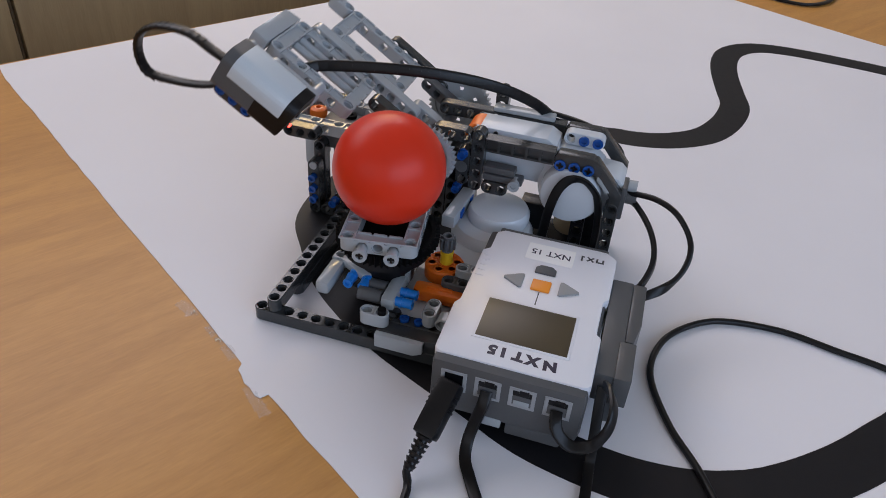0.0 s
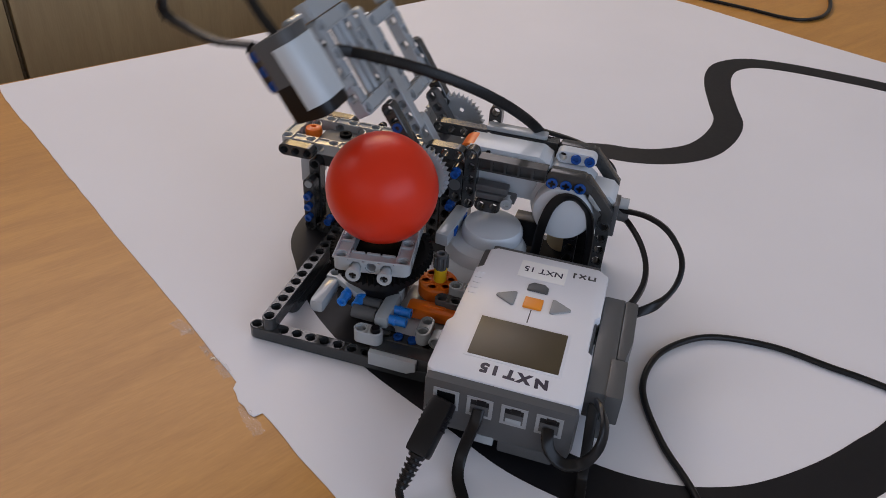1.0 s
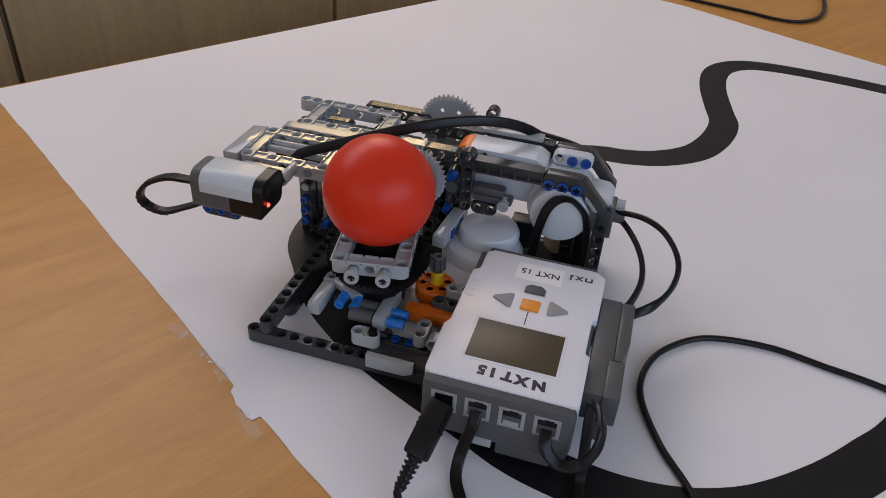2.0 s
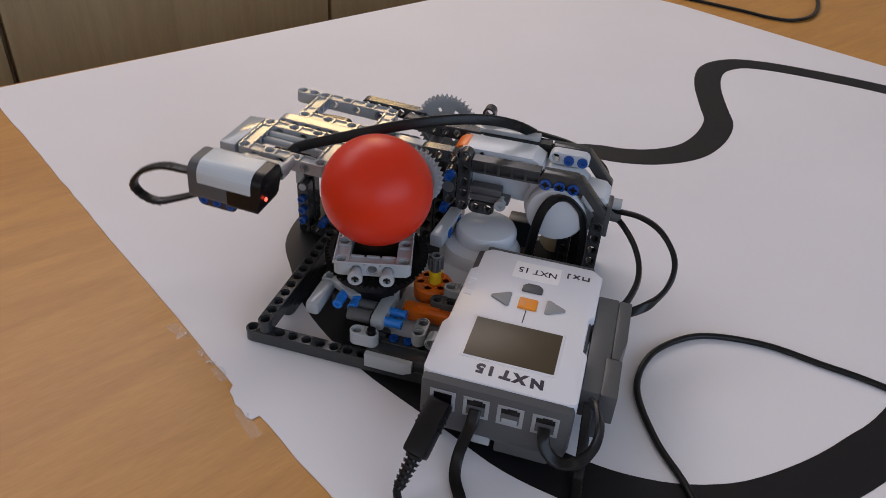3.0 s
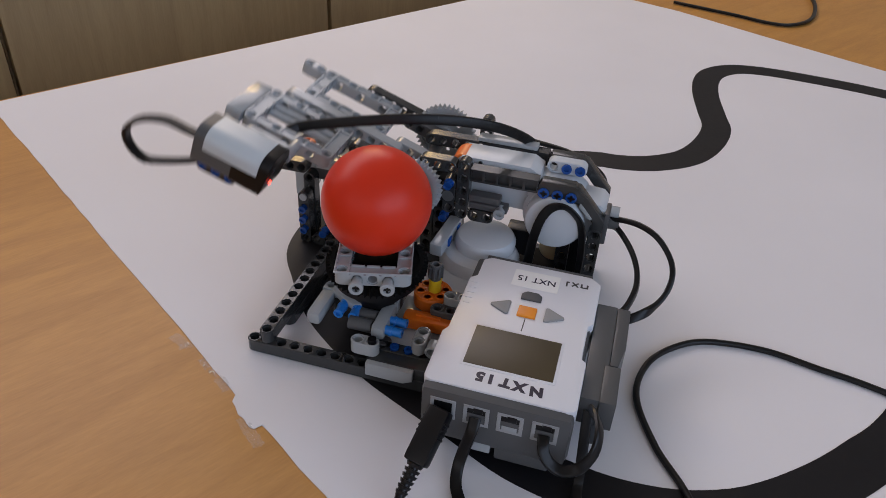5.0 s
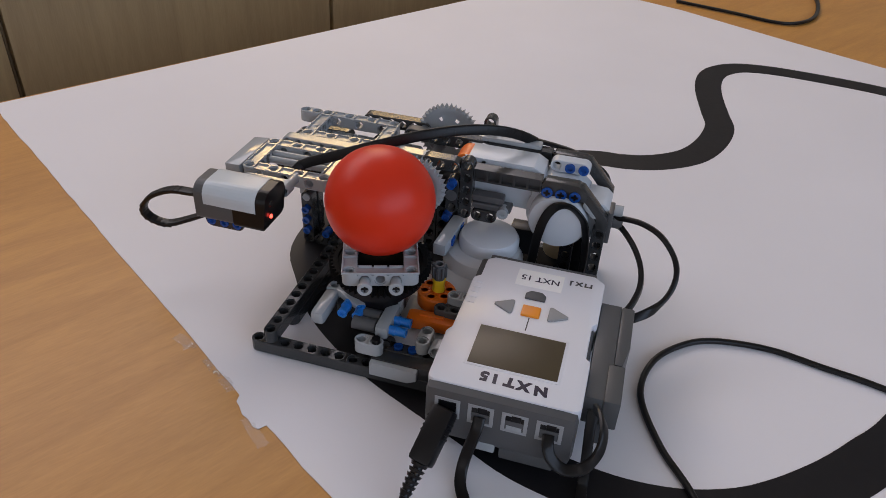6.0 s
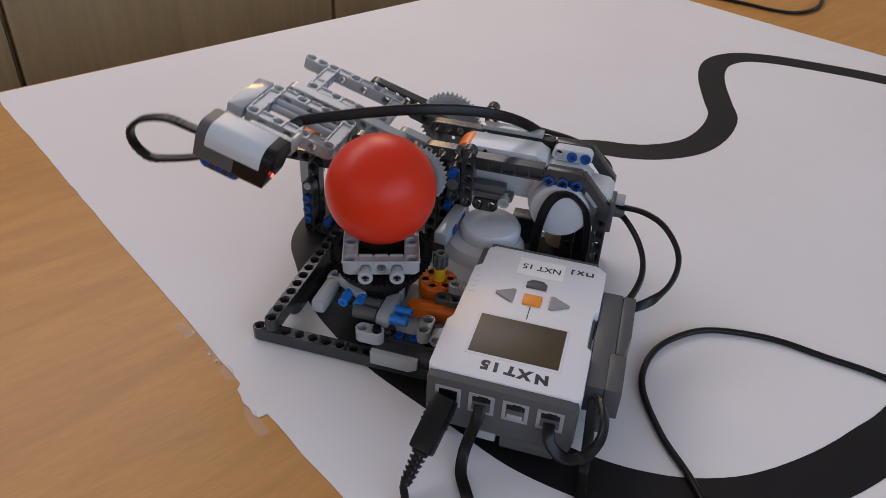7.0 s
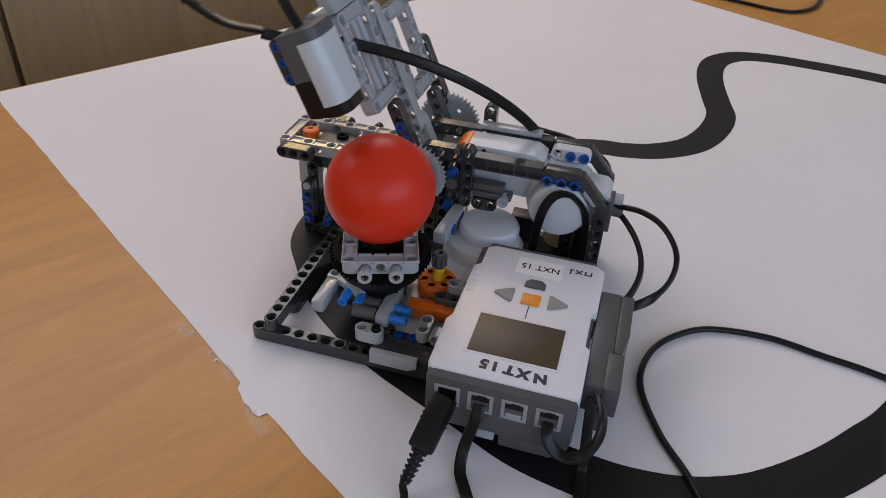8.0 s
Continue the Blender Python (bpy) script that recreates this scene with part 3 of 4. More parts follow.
def arm_motor():
    """The arm's motor: slim neck with an orange hub, stepped body and a round gear housing."""
    neck = prism([(82, 84), (82, 126), (78.5, 132), (60, 135), (53, 128), (54, 95), (62, 90), (66, 88)] + arc(74.5, 87, 7.4, -180, 0, 12)[:-1], 112, 131, "y", bevel=1.6)
    m = part("arm_motor", neck, MOTOR_WHITE, robot, "white motor housing with an orange hub")
    part("motor_hub", lathe([(0, -8.4), (6.4, -8.4), (7.2, -7.6), (7.2, 7.6), (6.4, 8.4), (0, 8.4)], (84.6, 121.5, 75.0), "y", 32), ORANGE, m, "orange output hub")
    part("motor_block", prism([(73, 131), (75.5, 136), (75.5, 151), (68, 160), (46, 163), (42, 140), (52, 128), (70, 126)], 109, 134, "y", bevel=2), MOTOR_WHITE, m)
    part("gear_housing", lathe([(0, 0), (12, 0.2), (16.2, 1.4), (17.4, 3.4), (17.6, 6), (17.6, 11), (20, 12), (20, 20), (0, 20)], (144.8, 97, 56), "y", 48), MOTOR_WHITE, m, "round white gear housing")
    part("motor_end", prism([(69, 159), (68, 170), (65, 173.5), (48, 173.5), (44, 170), (44, 159)], 108, 130, "y", bevel=1.5), MOTOR_WHITE, m)
    part("end_socket", box(173, 176, 105, 119, 44, 65, bevel=0.8), GREY_CASE, m)
    part("end_socket_pin", lathe([(0, 0), (4, 0), (4, 6), (2.2, 6), (2.2, 3), (0, 3)], (176, 112, 56), "x", 16), GREY_CASE, m)
    part("end_socket_pin", lathe([(0, 0), (3.4, 0), (3.4, 5), (2.0, 5), (2.0, 3), (0, 3)], (176, 112, 63.5), "x", 16), LIGHT, m)
    part("hole_block", beam((138, 127, 79.8), "x", 3, "y"), MOTOR_WHITE, m)
    for x in (146.6, 154.6):
        part("connector_pin", pin((x - 0.6, 124.5, 79.8), "y", 5.4, collar=False, r=2.9), BLUE, m, "dark blue pin")
    for x, z in ((96, 79.5), (128, 75), (133, 62)):
        part("screw", lathe([(0, 0), (1.3, 0), (1.3, 1.2), (0, 1.2)], (x, 110.9, z), "y", 10), BLACK, m)
    for x, n in ((72, 7), (64, 5)):
        part("inner_post", beam((x, 116, 6 + Z0), "z", n, "y"), DARK, robot)
    part("inner_tie", beam((56, 116, 46), "x", 4, "y"), DARK, robot)
    # solid black block standing in for the shade inside the frame
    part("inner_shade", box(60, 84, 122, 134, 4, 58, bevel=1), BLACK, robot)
    part("connector_pin", pin((76, 110, 40), "y", 10), BLUE, robot, "dark blue pin")
    part("axle", lathe([(0, 0), (2.4, 0), (2.4, 78), (0, 78)], (60, 88, 68.4), "y", 12), BLACK, robot, "black cross axle")


arm_motor()


def lower_motor():
    base = lathe([(0, 14), (23, 14), (24.5, 16), (24.5, 27), (22, 31), (19.5, 32), (0, 32)], (104, 94, 0), "z", 56)
    m = part("lower_motor", base, MOTOR_WHITE, robot, "white motor lying flat under the frame")
    part("motor_cap", lathe([(0, 32), (18.5, 32), (18.5, 37), (17, 39.6), (15, 40.2), (0, 40.5)], (106, 98.5, 0), "z", 56), MOTOR_WHITE, m)
    part("motor_neck", box(86, 112, 44, 84, 8, 24, bevel=3), MOTOR_WHITE, m)
    part("motor_foot", box(82, 118, 60, 120, 2, 14, bevel=2), MOTOR_WHITE, m)
    part("side_wing", prism([(77, 75), (85, 74), (88, 110), (80, 110)], 33, 41, bevel=1.2), LIGHT, robot, "light grey arm")
    for y in (84, 100):
        part("wing_pin", box(84.6 + (y - 75) * 0.083, 86.4 + (y - 75) * 0.083, y, y + 6, 34.5, 39.5, bevel=0.8), BLUE, robot)
    for x, y in ((92, 80), (118, 84)):
        part("screw", lathe([(0, 31), (1.4, 31), (1.4, 31.9), (0, 31.9)], (x, y, 0), "z", 10), BLACK, m)
    part("motor_socket", box(116, 134, 112, 124, 20, 38, bevel=1), BLACK, robot)
    part("inner_gear", lathe([(0, 0), (9, 0), (9, 6), (0, 6)], (146, 118, 26), "y", 28), TAN, robot, "brown gear wheel")
    part("inner_block", beam((152, 112, 12), "z", 4, "y"), BLACK, robot)
    # matt black blocks added to make the hollow under the housing look shaded
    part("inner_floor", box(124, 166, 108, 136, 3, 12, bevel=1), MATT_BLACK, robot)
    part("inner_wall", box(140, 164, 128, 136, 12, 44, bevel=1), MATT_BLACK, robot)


lower_motor()


def front_mechanism():
    for side, x in (("left_lug", 32), ("right_lug", 69)):
        lug = box(x - 4, x + 4, 7.5, 31, 19.5, 27.5, bevel=2.6)
        add_cell(lug, (x, 34.5, 24), "z", 3.9, [("y", -1)], [("y", 1)])
        part(side, lug, LIGHT, robot, "light grey rounded lug")
    part("lug_bridge", prism([(34, 30), (50, 21), (66, 30), (66, 38), (34, 38)], 24, 28.3, bevel=0.8), LIGHT, robot)
    for x in (44, 52.5):
        part("connector_pin", pin((x, 21, 25), "y", 13, r=2.6), BRIGHT_BLUE, robot, "bright blue pin")
    for y in (16, 24):
        part("connector_pin", pin((75.5, y - 4, 24), "x", 13, r=2.6), BRIGHT_BLUE, robot, "bright blue pin")
        part("connector_sleeve", lathe([(2.4, 0), (3.8, 0), (3.8, 13), (2.4, 13), (2.4, 0)], (51.5, y - 3, 23), "x", 20), GREY_CASE, robot)
    part("short_link", beam((61, 1, 20), "x", 2, "z"), LIGHT, robot)
    part("link_axle", lathe([(0, 8), (2.3, 8), (2.3, 26), (0, 26)], (69, 1, 0), "z", 12), BLACK, robot)
    part("support_post", lathe([(0, 0.3), (3.8, 0.3), (3.8, 16), (0, 16)], (72, 12, 0), "z", 20), GREY_CASE, robot)
    part("inner_beam", box(68, 106, -4, 4, 8.4, 16.3, bevel=0.4), DARK, robot)
    part("inner_beam", beam((71, 8.2, 12.3), "x", 5, "z"), DARK, robot)
    for x in (78, 86):
        part("connector_pin", pin((x + 1, 8.2, 15), "z", 5, collar=False), BLUE, robot, "dark blue pin")
    part("side_plate", prism([(7.4, 68), (7.4, 89), (10, 94), (15.9, 94), (15.9, 68)], -7.5, -4.1, "y", bevel=0.5), LIGHT, robot, "light grey wedge")
    part("cross_block", beam((92, 10, 20), "y", 2, "z"), LIGHT, robot)
    part("cross_block", beam((100, 10, 20), "x", 2, "y"), LIGHT, robot)
    part("upper_block", beam((94.5, 35, 24), "x", 2, "z"), GREY_CASE, robot)
    part("upper_block", beam((100, 42, 29), "x", 2, "z"), LIGHT, robot)
    part("orange_arm", prism([(77, 32), (78.5, 33.5), (97, 34.5), (104, 34.5), (104, 25.5), (80, 24.5), (77.5, 26)], 17, 24, bevel=1.3), ORANGE, robot, "orange plastic arm")
    part("arm_groove", box(84, 98, 28.5, 31, 23.8, 24.9, bevel=0.5), ORANGE, robot)
    disc = lathe([(0, 16), (10, 16), (11.2, 17), (11.2, 24), (10.4, 25), (4, 25), (4, 26), (0, 26)], (87, 52.5, 0), "z", 40)
    cam_wheel = part("cam_wheel", disc, ORANGE, robot, "orange round cam with holes")
    for a in range(0, 360, 60):
        cx, cy = 87 + 7.2 * math.cos(radians(a + 20)), 52.5 + 7.2 * math.sin(radians(a + 20))
        part("cam_hole", lathe([(0, 0.1), (1.9, 0.1), (2.1, 0.7), (2.7, 0.7), (2.9, 0)], (cx, cy, 24.9), "z", 16), ORANGE, cam_wheel)
    part("yellow_bush", lathe([(0, 26), (3.7, 26), (3.9, 27), (3.5, 29), (3.5, 31), (3.9, 33), (3.7, 34), (0, 34)], (88, 52, 0), "z", 20), YELLOW, robot, "yellow bush")
    top = bmesh.new()
    add_lathe(top, [(0, 34), (3.2, 34), (3.2, 44), (2, 44), (2, 41), (0, 41)], (88, 52, 0), "z", 20)
    for k in range(8):
        a = math.pi * k / 4
        add_box(top, -0.7, 0.7, 3.0, 4.5, 35.5, 42.5, bevel=0.3, m=Matrix.Translation((88, 52, 0)) @ Matrix.Rotation(a, 4, "Z"))
    part("small_gear", top, GREY_CASE, robot, "small dark grey pinion")


front_mechanism()


def build_turntable():
    """The turning cup that carries the ball: a black geared ring with a light frame on top."""
    part("turntable_base", lathe([(0, 20), (15, 20), (15, 36), (24, 38), (24, 43), (0, 43)], (58, 38, 0), "z", 48), BLACK, robot)
    part("base_plate", box(34, 70, 30, 60, 10, 22, bevel=1), DARK, robot)
    # plate added to brighten the gap where lit paper shows below the cam
    part("motor_plate", box(70.5, 100, 13, 56, 11, 15, bevel=1), MOTOR_WHITE, robot, "light grey plate added for the bright patch under the cam")
    tt = empty("turntable", robot, (58, 38, 0))
    part("gear_ring", gear(54, (0, 0, 47), "z", 6, 1.0, 0), MATT_BLACK, tt, "black geared ring")
    fr = bmesh.new()
    add_frame(fr, (-16, -24), 5, 7, 56)
    part("cup_frame", fr, LIGHT, tt, "light grey open frame")
    for q in ((-20, 20, -28, -27.3), (-20, 20, 27.3, 28), (-20, -19.3, -27.3, 27.3), (19.3, 20, -27.3, 27.3)):
        part("frame_lip", box(*q, 59.6, 60.6, bevel=0.2), LIGHT, tt)
    part("cup_floor", lathe([(0, 47), (14, 47), (14, 52), (11, 53), (0, 50)], (0, 0, 0), "z", 40), MATT_BLACK, tt)
    for x in (-8, 8):
        part("cup_pin", lathe([(0, -6.2), (2.0, -6.2), (2.0, -7.6), (3.7, -7.6), (3.9, -7.0), (3.9, -5.6), (2.9, -5), (2.9, 0), (0, 0)], (x, -26.5, 54.5), "y", 20), LIGHT, tt)
        pinm = bmesh.new()
        add_box(pinm, x - 0.5, x + 0.5, -33.6, -33.0, 52.2, 56.8, bevel=0)
        add_box(pinm, x - 2.3, x + 2.3, -33.6, -33.0, 54, 55, bevel=0)
        part("pin_cross", pinm, BLACK, tt)
    return tt


turntable = build_turntable()

ball = finish(bmesh.new(), "ball", RED_BALL)


def build_ball():
    bm = bmesh.new()
    bmesh.ops.create_uvsphere(bm, u_segments=96, v_segments=64, radius=28.9)
    bmesh.ops.scale(bm, vec=(U, U, U), verts=bm.verts)
    bm.to_mesh(ball.data)
    bm.free()
    ball.data.polygons.foreach_set("use_smooth", [True] * len(ball.data.polygons))
    ball.location = (57.8 * U, 38.3 * U, 86.7 * U)
    tagged(ball, "red satin plastic ball resting in the robot's cup", "ball")


build_ball()

# ---------------------------------------------------------------- control brick


def control_brick():
    x0, x1, y0, y1 = 107.0, 179.0, -38.0, 74.0

    def case(in0, z0, z1, bev, ya=y0, yb=y1):
        return prism([(x0 + in0, ya + in0), (x1 - in0, ya + in0), (x1 - in0, yb - in0), (x0 + in0, yb - in0)], z0, z1, bevel=bev)

    brick = part("control_brick", case(0.8, 12, 40, 3.0, -34), GREY_CASE, robot, "white and grey programmable control brick with a display")
    top = bmesh.new()
    outline = [(x0, -31), (x0 + 1.2, -33), (x0 + 4, -34), (x1 - 4, -34), (x1 - 1.2, -33), (x1, -31), (x1, 1), (x1 - 2.5, 3), (x1 - 2.5, 28), (x1, 31), (x1, 66), (x1 - 6, 71), (x0 + 9, 71), (x0 + 5, 68), (x0 + 5, 52), (x0 + 1.5, 49), (x0 + 1.5, 5), (x0 - 0.6, 1)]
    part("top_shell", prism(outline, 38.6, 43, bevel=2.0), WHITE, brick, "white top shell", smooth=50)
    part("shell_side", prism([(x, min(y, 70)) if y > -30 else (x, -31) for x, y in outline], 24, 39.5, bevel=0.8), WHITE, brick)
    part("front_skirt", box(x0 + 0.3, x1 - 0.3, y0 - 0.8, y0 + 9, 11, 42.0, bevel=4.6), GREY_CASE, brick)
    part("rear_rim", box(113, 174, 70.7, 74.4, 28, 42.2, bevel=1.4), GREY_CASE, brick)
    part("front_skirt_lower", box(x0 + 38, x1 - 8, y0 + 0.2, y0 + 9, 5, 14, bevel=1), GREY_CASE, brick)
    part("cover_latch", box(x0 + 24, x0 + 36, y0 - 0.6, y0 + 4, 8, 13.5, bevel=0.8), LIGHT, brick, "light grey battery cover latch")
    part("battery_cover", box(x0 + 2, x1 - 2, y0 + 8, y1 - 3, 5, 13, bevel=1), GREY_CASE, brick)
    # display
    part("display_rim", box(120.8, 166.9, -19.6, 11.6, 42.6, 43.3, bevel=0.3), WHITE, brick)
    part("display", box(122.2, 165.6, -18.2, 10.2, 43.0, 43.5, bevel=0.2), SCREEN, brick, "switched-off grey-green display")
    # buttons
    part("button", prism([(139.5, 24), (149.3, 24), (149.3, 32.5), (139.5, 32.5)], 42.5, 44.2, bevel=0.7), BUTTON_ORANGE, brick, "orange square button")
    part("button", prism([(139, 38.5), (150, 38.5), (150, 43), (147.5, 45.5), (141.5, 45.5), (139, 43)], 42.5, 44.0, bevel=0.6), GREY_CASE, brick, "dark grey button")
    part("button", prism([(135, 24), (135, 34.5), (133.6, 35), (124.8, 30), (124.8, 28.6), (133.6, 23.5)], 42.5, 44.0, bevel=0.6), BUTTON_GREY, brick, "light grey triangular button")
    part("button", prism([(153.5, 24), (153.5, 34.5), (154.9, 35), (163.8, 30), (163.8, 28.6), (154.9, 23.5)], 42.5, 44.0, bevel=0.6), BUTTON_GREY, brick, "light grey triangular button")
    part("print_line", box(144.1, 144.7, 13, 23.4, 42.9, 43.08, bevel=0), PRINT, brick, smooth=0)
    part("label", box(131.4, 156.9, 49.6, 64.6, 42.9, 43.12, bevel=0), STICKER, brick, "white printed paper label", smooth=0)
    lettering("NXT 15", 6.4, (144.4, 57.6, 43.13), 180, INK, "label_text", brick, bold=0.1, lift=0.03)
    for glyph, gx, gy, ga in (("N", 159.3, -26.0, 184), ("X", 151.2, -25.4, 178), ("T", 144.6, -25.0, 176), ("1", 137.6, -24.8, 182), ("5", 132.4, -24.6, 180)):
        lettering(glyph, 8.0, (gx, gy, 43.04), ga, INK, "marker_text", brick, bold=0.5, lift=0.04)
    mark = bmesh.new()
    for a in ((168.2, 169.2, 59.2, 62.8), (171.4, 172.4, 59.2, 62.8), (168.2, 172.4, 59.2, 60.2), (160.2, 161.2, 58.2, 62.8), (160.2, 162.0, 61.8, 62.8)):
        add_box(mark, a[0], a[1], a[2], a[3], 42.9, 43.1, bevel=0)
    for s in (-1, 1):
        add_box(mark, -0.5, 0.5, -2.5, 2.5, 42.9, 43.1, bevel=0, m=Matrix.Translation((165.2, 61.0, 0)) @ Matrix.Rotation(s * 0.75, 4, "Z"))
    part("printed_mark", mark, PRINT, brick, smooth=0)
    for k in range(5):
        y = 26 + 4.6 * k
        part("grip_rib", box(x0 + 3.4, x0 + 7.4, y, y + 1.1, 42.4, 43.3, bevel=0.25), WHITE, brick)
    # ports
    for i, x in enumerate((118.9, 134.8, 150.7, 166.7)):
        w, h = (4.9, 4.7)
        rim = bmesh.new()
        z = 31.6
        for a in ((x - w - 1.2, x - w + 0.6, z - h, z + h), (x + w - 0.6, x + w + 1.2, z - h, z + h), (x - w - 1.2, x + w + 1.2, z + h - 0.4, z + h + 1.2), (x - w - 1.2, x + w + 1.2, z - h - 1.2, z - h + 0.4)):
            add_box(rim, a[0], a[1], y0 - 1.1, y0 + 1, a[2], a[3], bevel=0.15)
        port = part("port", rim, PORT_WHITE, brick, "white-rimmed socket")
        part("socket", box(x - w, x + w, y0 - 0.95, y0 - 0.6, z - h, z + h, bevel=0), BLACK, port)
        if i:
            part("socket_latch", box(x - 1.5, x + 3.0, y0 - 1.25, y0 - 0.9, z + 1.6, z + 5.0, bevel=0.2), BLACK, port)
            part("socket_tongue", box(x - 4.2, x + 4.2, y0 - 1.1, y0 - 0.88, z - 4.4, z + 1.2, bevel=0.2), GREY_CASE, port)
        if i == 2:
            part("contacts", box(x - 3.6, x + 3.6, y0 - 1.3, y0 - 1.05, z - 4.2, z - 1.6, bevel=0.1), LIGHT, port)
    # grey links clipped along the right flank
    part("flank_beam", box(179.2, 190, -18, 55, 22, 38.5, bevel=0.6), FLANK_GREY, robot)
    part("flank_block", prism([(190.1, 9), (194.5, 9), (197, 24), (197, 56), (190.1, 56)], 20, 37.6, bevel=1.0), FLANK_GREY, robot)
    part("flank_block", box(188, 195.8, -19, 7, 22, 39.1, bevel=0.7), FLANK_GREY, robot)
    part("flank_foot", box(186, 193, -18, -7, 9, 24.5, bevel=1.2), FLANK_GREY, robot)


control_brick()

# ---------------------------------------------------------------- sensor arm
AXLE = (60.0, 68.4)  # x and z of the arm's axle
arm = empty("sensor_arm", robot, (AXLE[0], 0, AXLE[1]))
arm["label"] = "light grey frame arm that swings a white light sensor"


def on_arm(name, bm, material, label="", smooth=35):
    bmesh.ops.translate(bm, vec=(-AXLE[0], 0, -AXLE[1]), verts=bm.verts)
    return part(name, bm, material, arm, label, smooth)


def build_arm():
    z = 68.4
    fr = bmesh.new()
    add_frame(fr, (-38, 73), 7, 5, z)
    on_arm("near_frame", fr, LIGHT)
    fb = bmesh.new()
    add_frame(fb, (-24, 125), 7, 5, z)
    on_arm("far_frame", fb, LIGHT)
    on_arm("middle_beam", beam((-32, 114.8, z + 1.4), "x", 10, "y"), LIGHT)
    on_arm("far_stub", beam((-32, 157, z), "x", 2, "z", -1), LIGHT)
    on_arm("rear_strip", beam((4, 165.5, z + 1.5), "x", 6, "y"), DARK)
    on_arm("rod", lathe([(0, 0), (2.3, 0), (2.3, 44), (0, 44)], (-34, 97, z), "x", 12), LIGHT, "grey cross axle")
    on_arm("rod", lathe([(0, 0), (2.3, 0), (2.3, 44), (0, 44)], (-34, 91, z - 1), "x", 12), LIGHT, "grey cross axle")
    # dark links to the axle and the two big gears
    on_arm("axle_link", beam((20, 98, z + 1), "x", 3, "y"), DARK)
    on_arm("axle_link", beam((44, 98, z + 1), "x", 3, "y"), DARK)
    on_arm("link_cap", box(28, 44, 94.2, 101.8, z - 3, z + 5, bevel=1), DARK)
    for x in (30, 38):
        on_arm("connector_pin", pin((x + 1.5, 96, z + 1), "y", 6, collar=False, r=2.8), BLUE, "dark blue pin")
    on_arm("axle_bush", lathe([(0, 0), (3.7, 0), (3.7, 40), (0, 40)], (60, 106, z), "y", 20), GREY_CASE)
    on_arm("bush_collar", lathe([(0, 0), (5.2, 0), (5.2, 4), (0, 4)], (60, 120, z), "y", 20), LIGHT)
    on_arm("cross_tie", beam((40, 125, z), "x", 3, "y"), LIGHT)
    on_arm("far_link", beam((36, 157, z), "x", 4, "y"), GREY_CASE)
    on_arm("gear_wheel", gear(36, (60, 90.5, z), "y", 3.8), LIGHT, "light grey toothed wheel")
    on_arm("gear_wheel", gear(40, (60, 164, z), "y", 3.8), LIGHT, "light grey toothed wheel")
    # tip plate
    on_arm("tip_plate", prism([(-52, 69), (-42.5, 69), (-42.5, 108), (-52, 106)], z - 3.5, z + 4, bevel=0.6), LIGHT)
    for k in range(5):
        on_arm("plate_rib", box(-51.4, -50, 74 + 6 * k, 77 + 6 * k, z - 2, z + 2.5, bevel=0.3), DARK)
    on_arm("tip_hub", lathe([(0, 0), (3.4, 0), (3.4, 11), (0, 11)], (-46, 50, z + 1), "y", 20), LIGHT)
    # light sensor
    def section(y0, y1, z0, z1, r):
        return arc(y1 - r, z1 - r, r, 0, 90, 5) + arc(y0 + r, z1 - r, r, 90, 180, 5) + arc(y0 + 3, z0 + 3, 3, 180, 270, 4) + arc(y1 - 3, z0 + 3, 3, 270, 360, 4)

    on_arm("sensor_body", prism(section(26.8, 51, 59.5, 81.6, 7), -47, -13, "x", bevel=0.8), GREY_CASE, "grey light sensor case", 50)
    nose = prism(section(26.6, 51.2, 58.5, 81.9, 7), -24, -3.6, "x", bevel=2.2)
    for v in nose.verts:
        if v.co.x > -8 and v.co.z < 68:
            v.co.x -= (68 - v.co.z) * 0.3
    on_arm("sensor_nose", nose, BLACK, "black sensor nose", 50)
    outer = [(26.2, 70.4)] + arc(33.6, 74.8, 7.4, 180, 90, 6) + arc(44.2, 74.8, 7.4, 90, 0, 6) + [(51.6, 71)]
    inner = [(y + (0.8 if y < 39 else -0.8), z - 0.6) for y, z in outer][::-1]
    on_arm("sensor_panel", prism(outer + inner, -41, -9.5, "x", bevel=0.2), PANEL, "white curved sensor cover", 60)
    on_arm("sensor_led", lathe([(0, 0), (1.2, 0), (1.0, 0.8), (0, 1.1)], (-4.2, 33, 66.5), "x", 14), LED, "glowing red lamp")
    on_arm("sensor_lens", lathe([(0, 0), (2.0, 0), (1.6, 0.8), (0, 1.0)], (-4.0, 34, 74), "x", 14), BLACK)
    on_arm("pin_strip", beam((-42, 37, 55.4), "x", 3, "y"), DARK)
    for x in (-42, -34, -26):
        on_arm("connector_pin", pin((x, 37.2, 55.4), "y", 9, collar=False, r=2.5), BLUE, "dark blue pin")
    on_arm("sensor_rail", beam((-31, 57.6, 70.2), "x", 4, "y"), LIGHT)
    on_arm("pivot_link", lathe([(0, 0), (3, 0), (3, 12), (0, 12)], (-7, 60, 70), "y", 20), LIGHT)


build_arm()

# ---------------------------------------------------------------- cables


def lead(name, pts, label, w=5.6, h=2.4, up=(0, 0, 1), twist=None, material=None):
    ob = finish(sweep(pts, w, h, up, twist=twist), name, material or RUBBER)
    return tagged(ob, label, "cable")


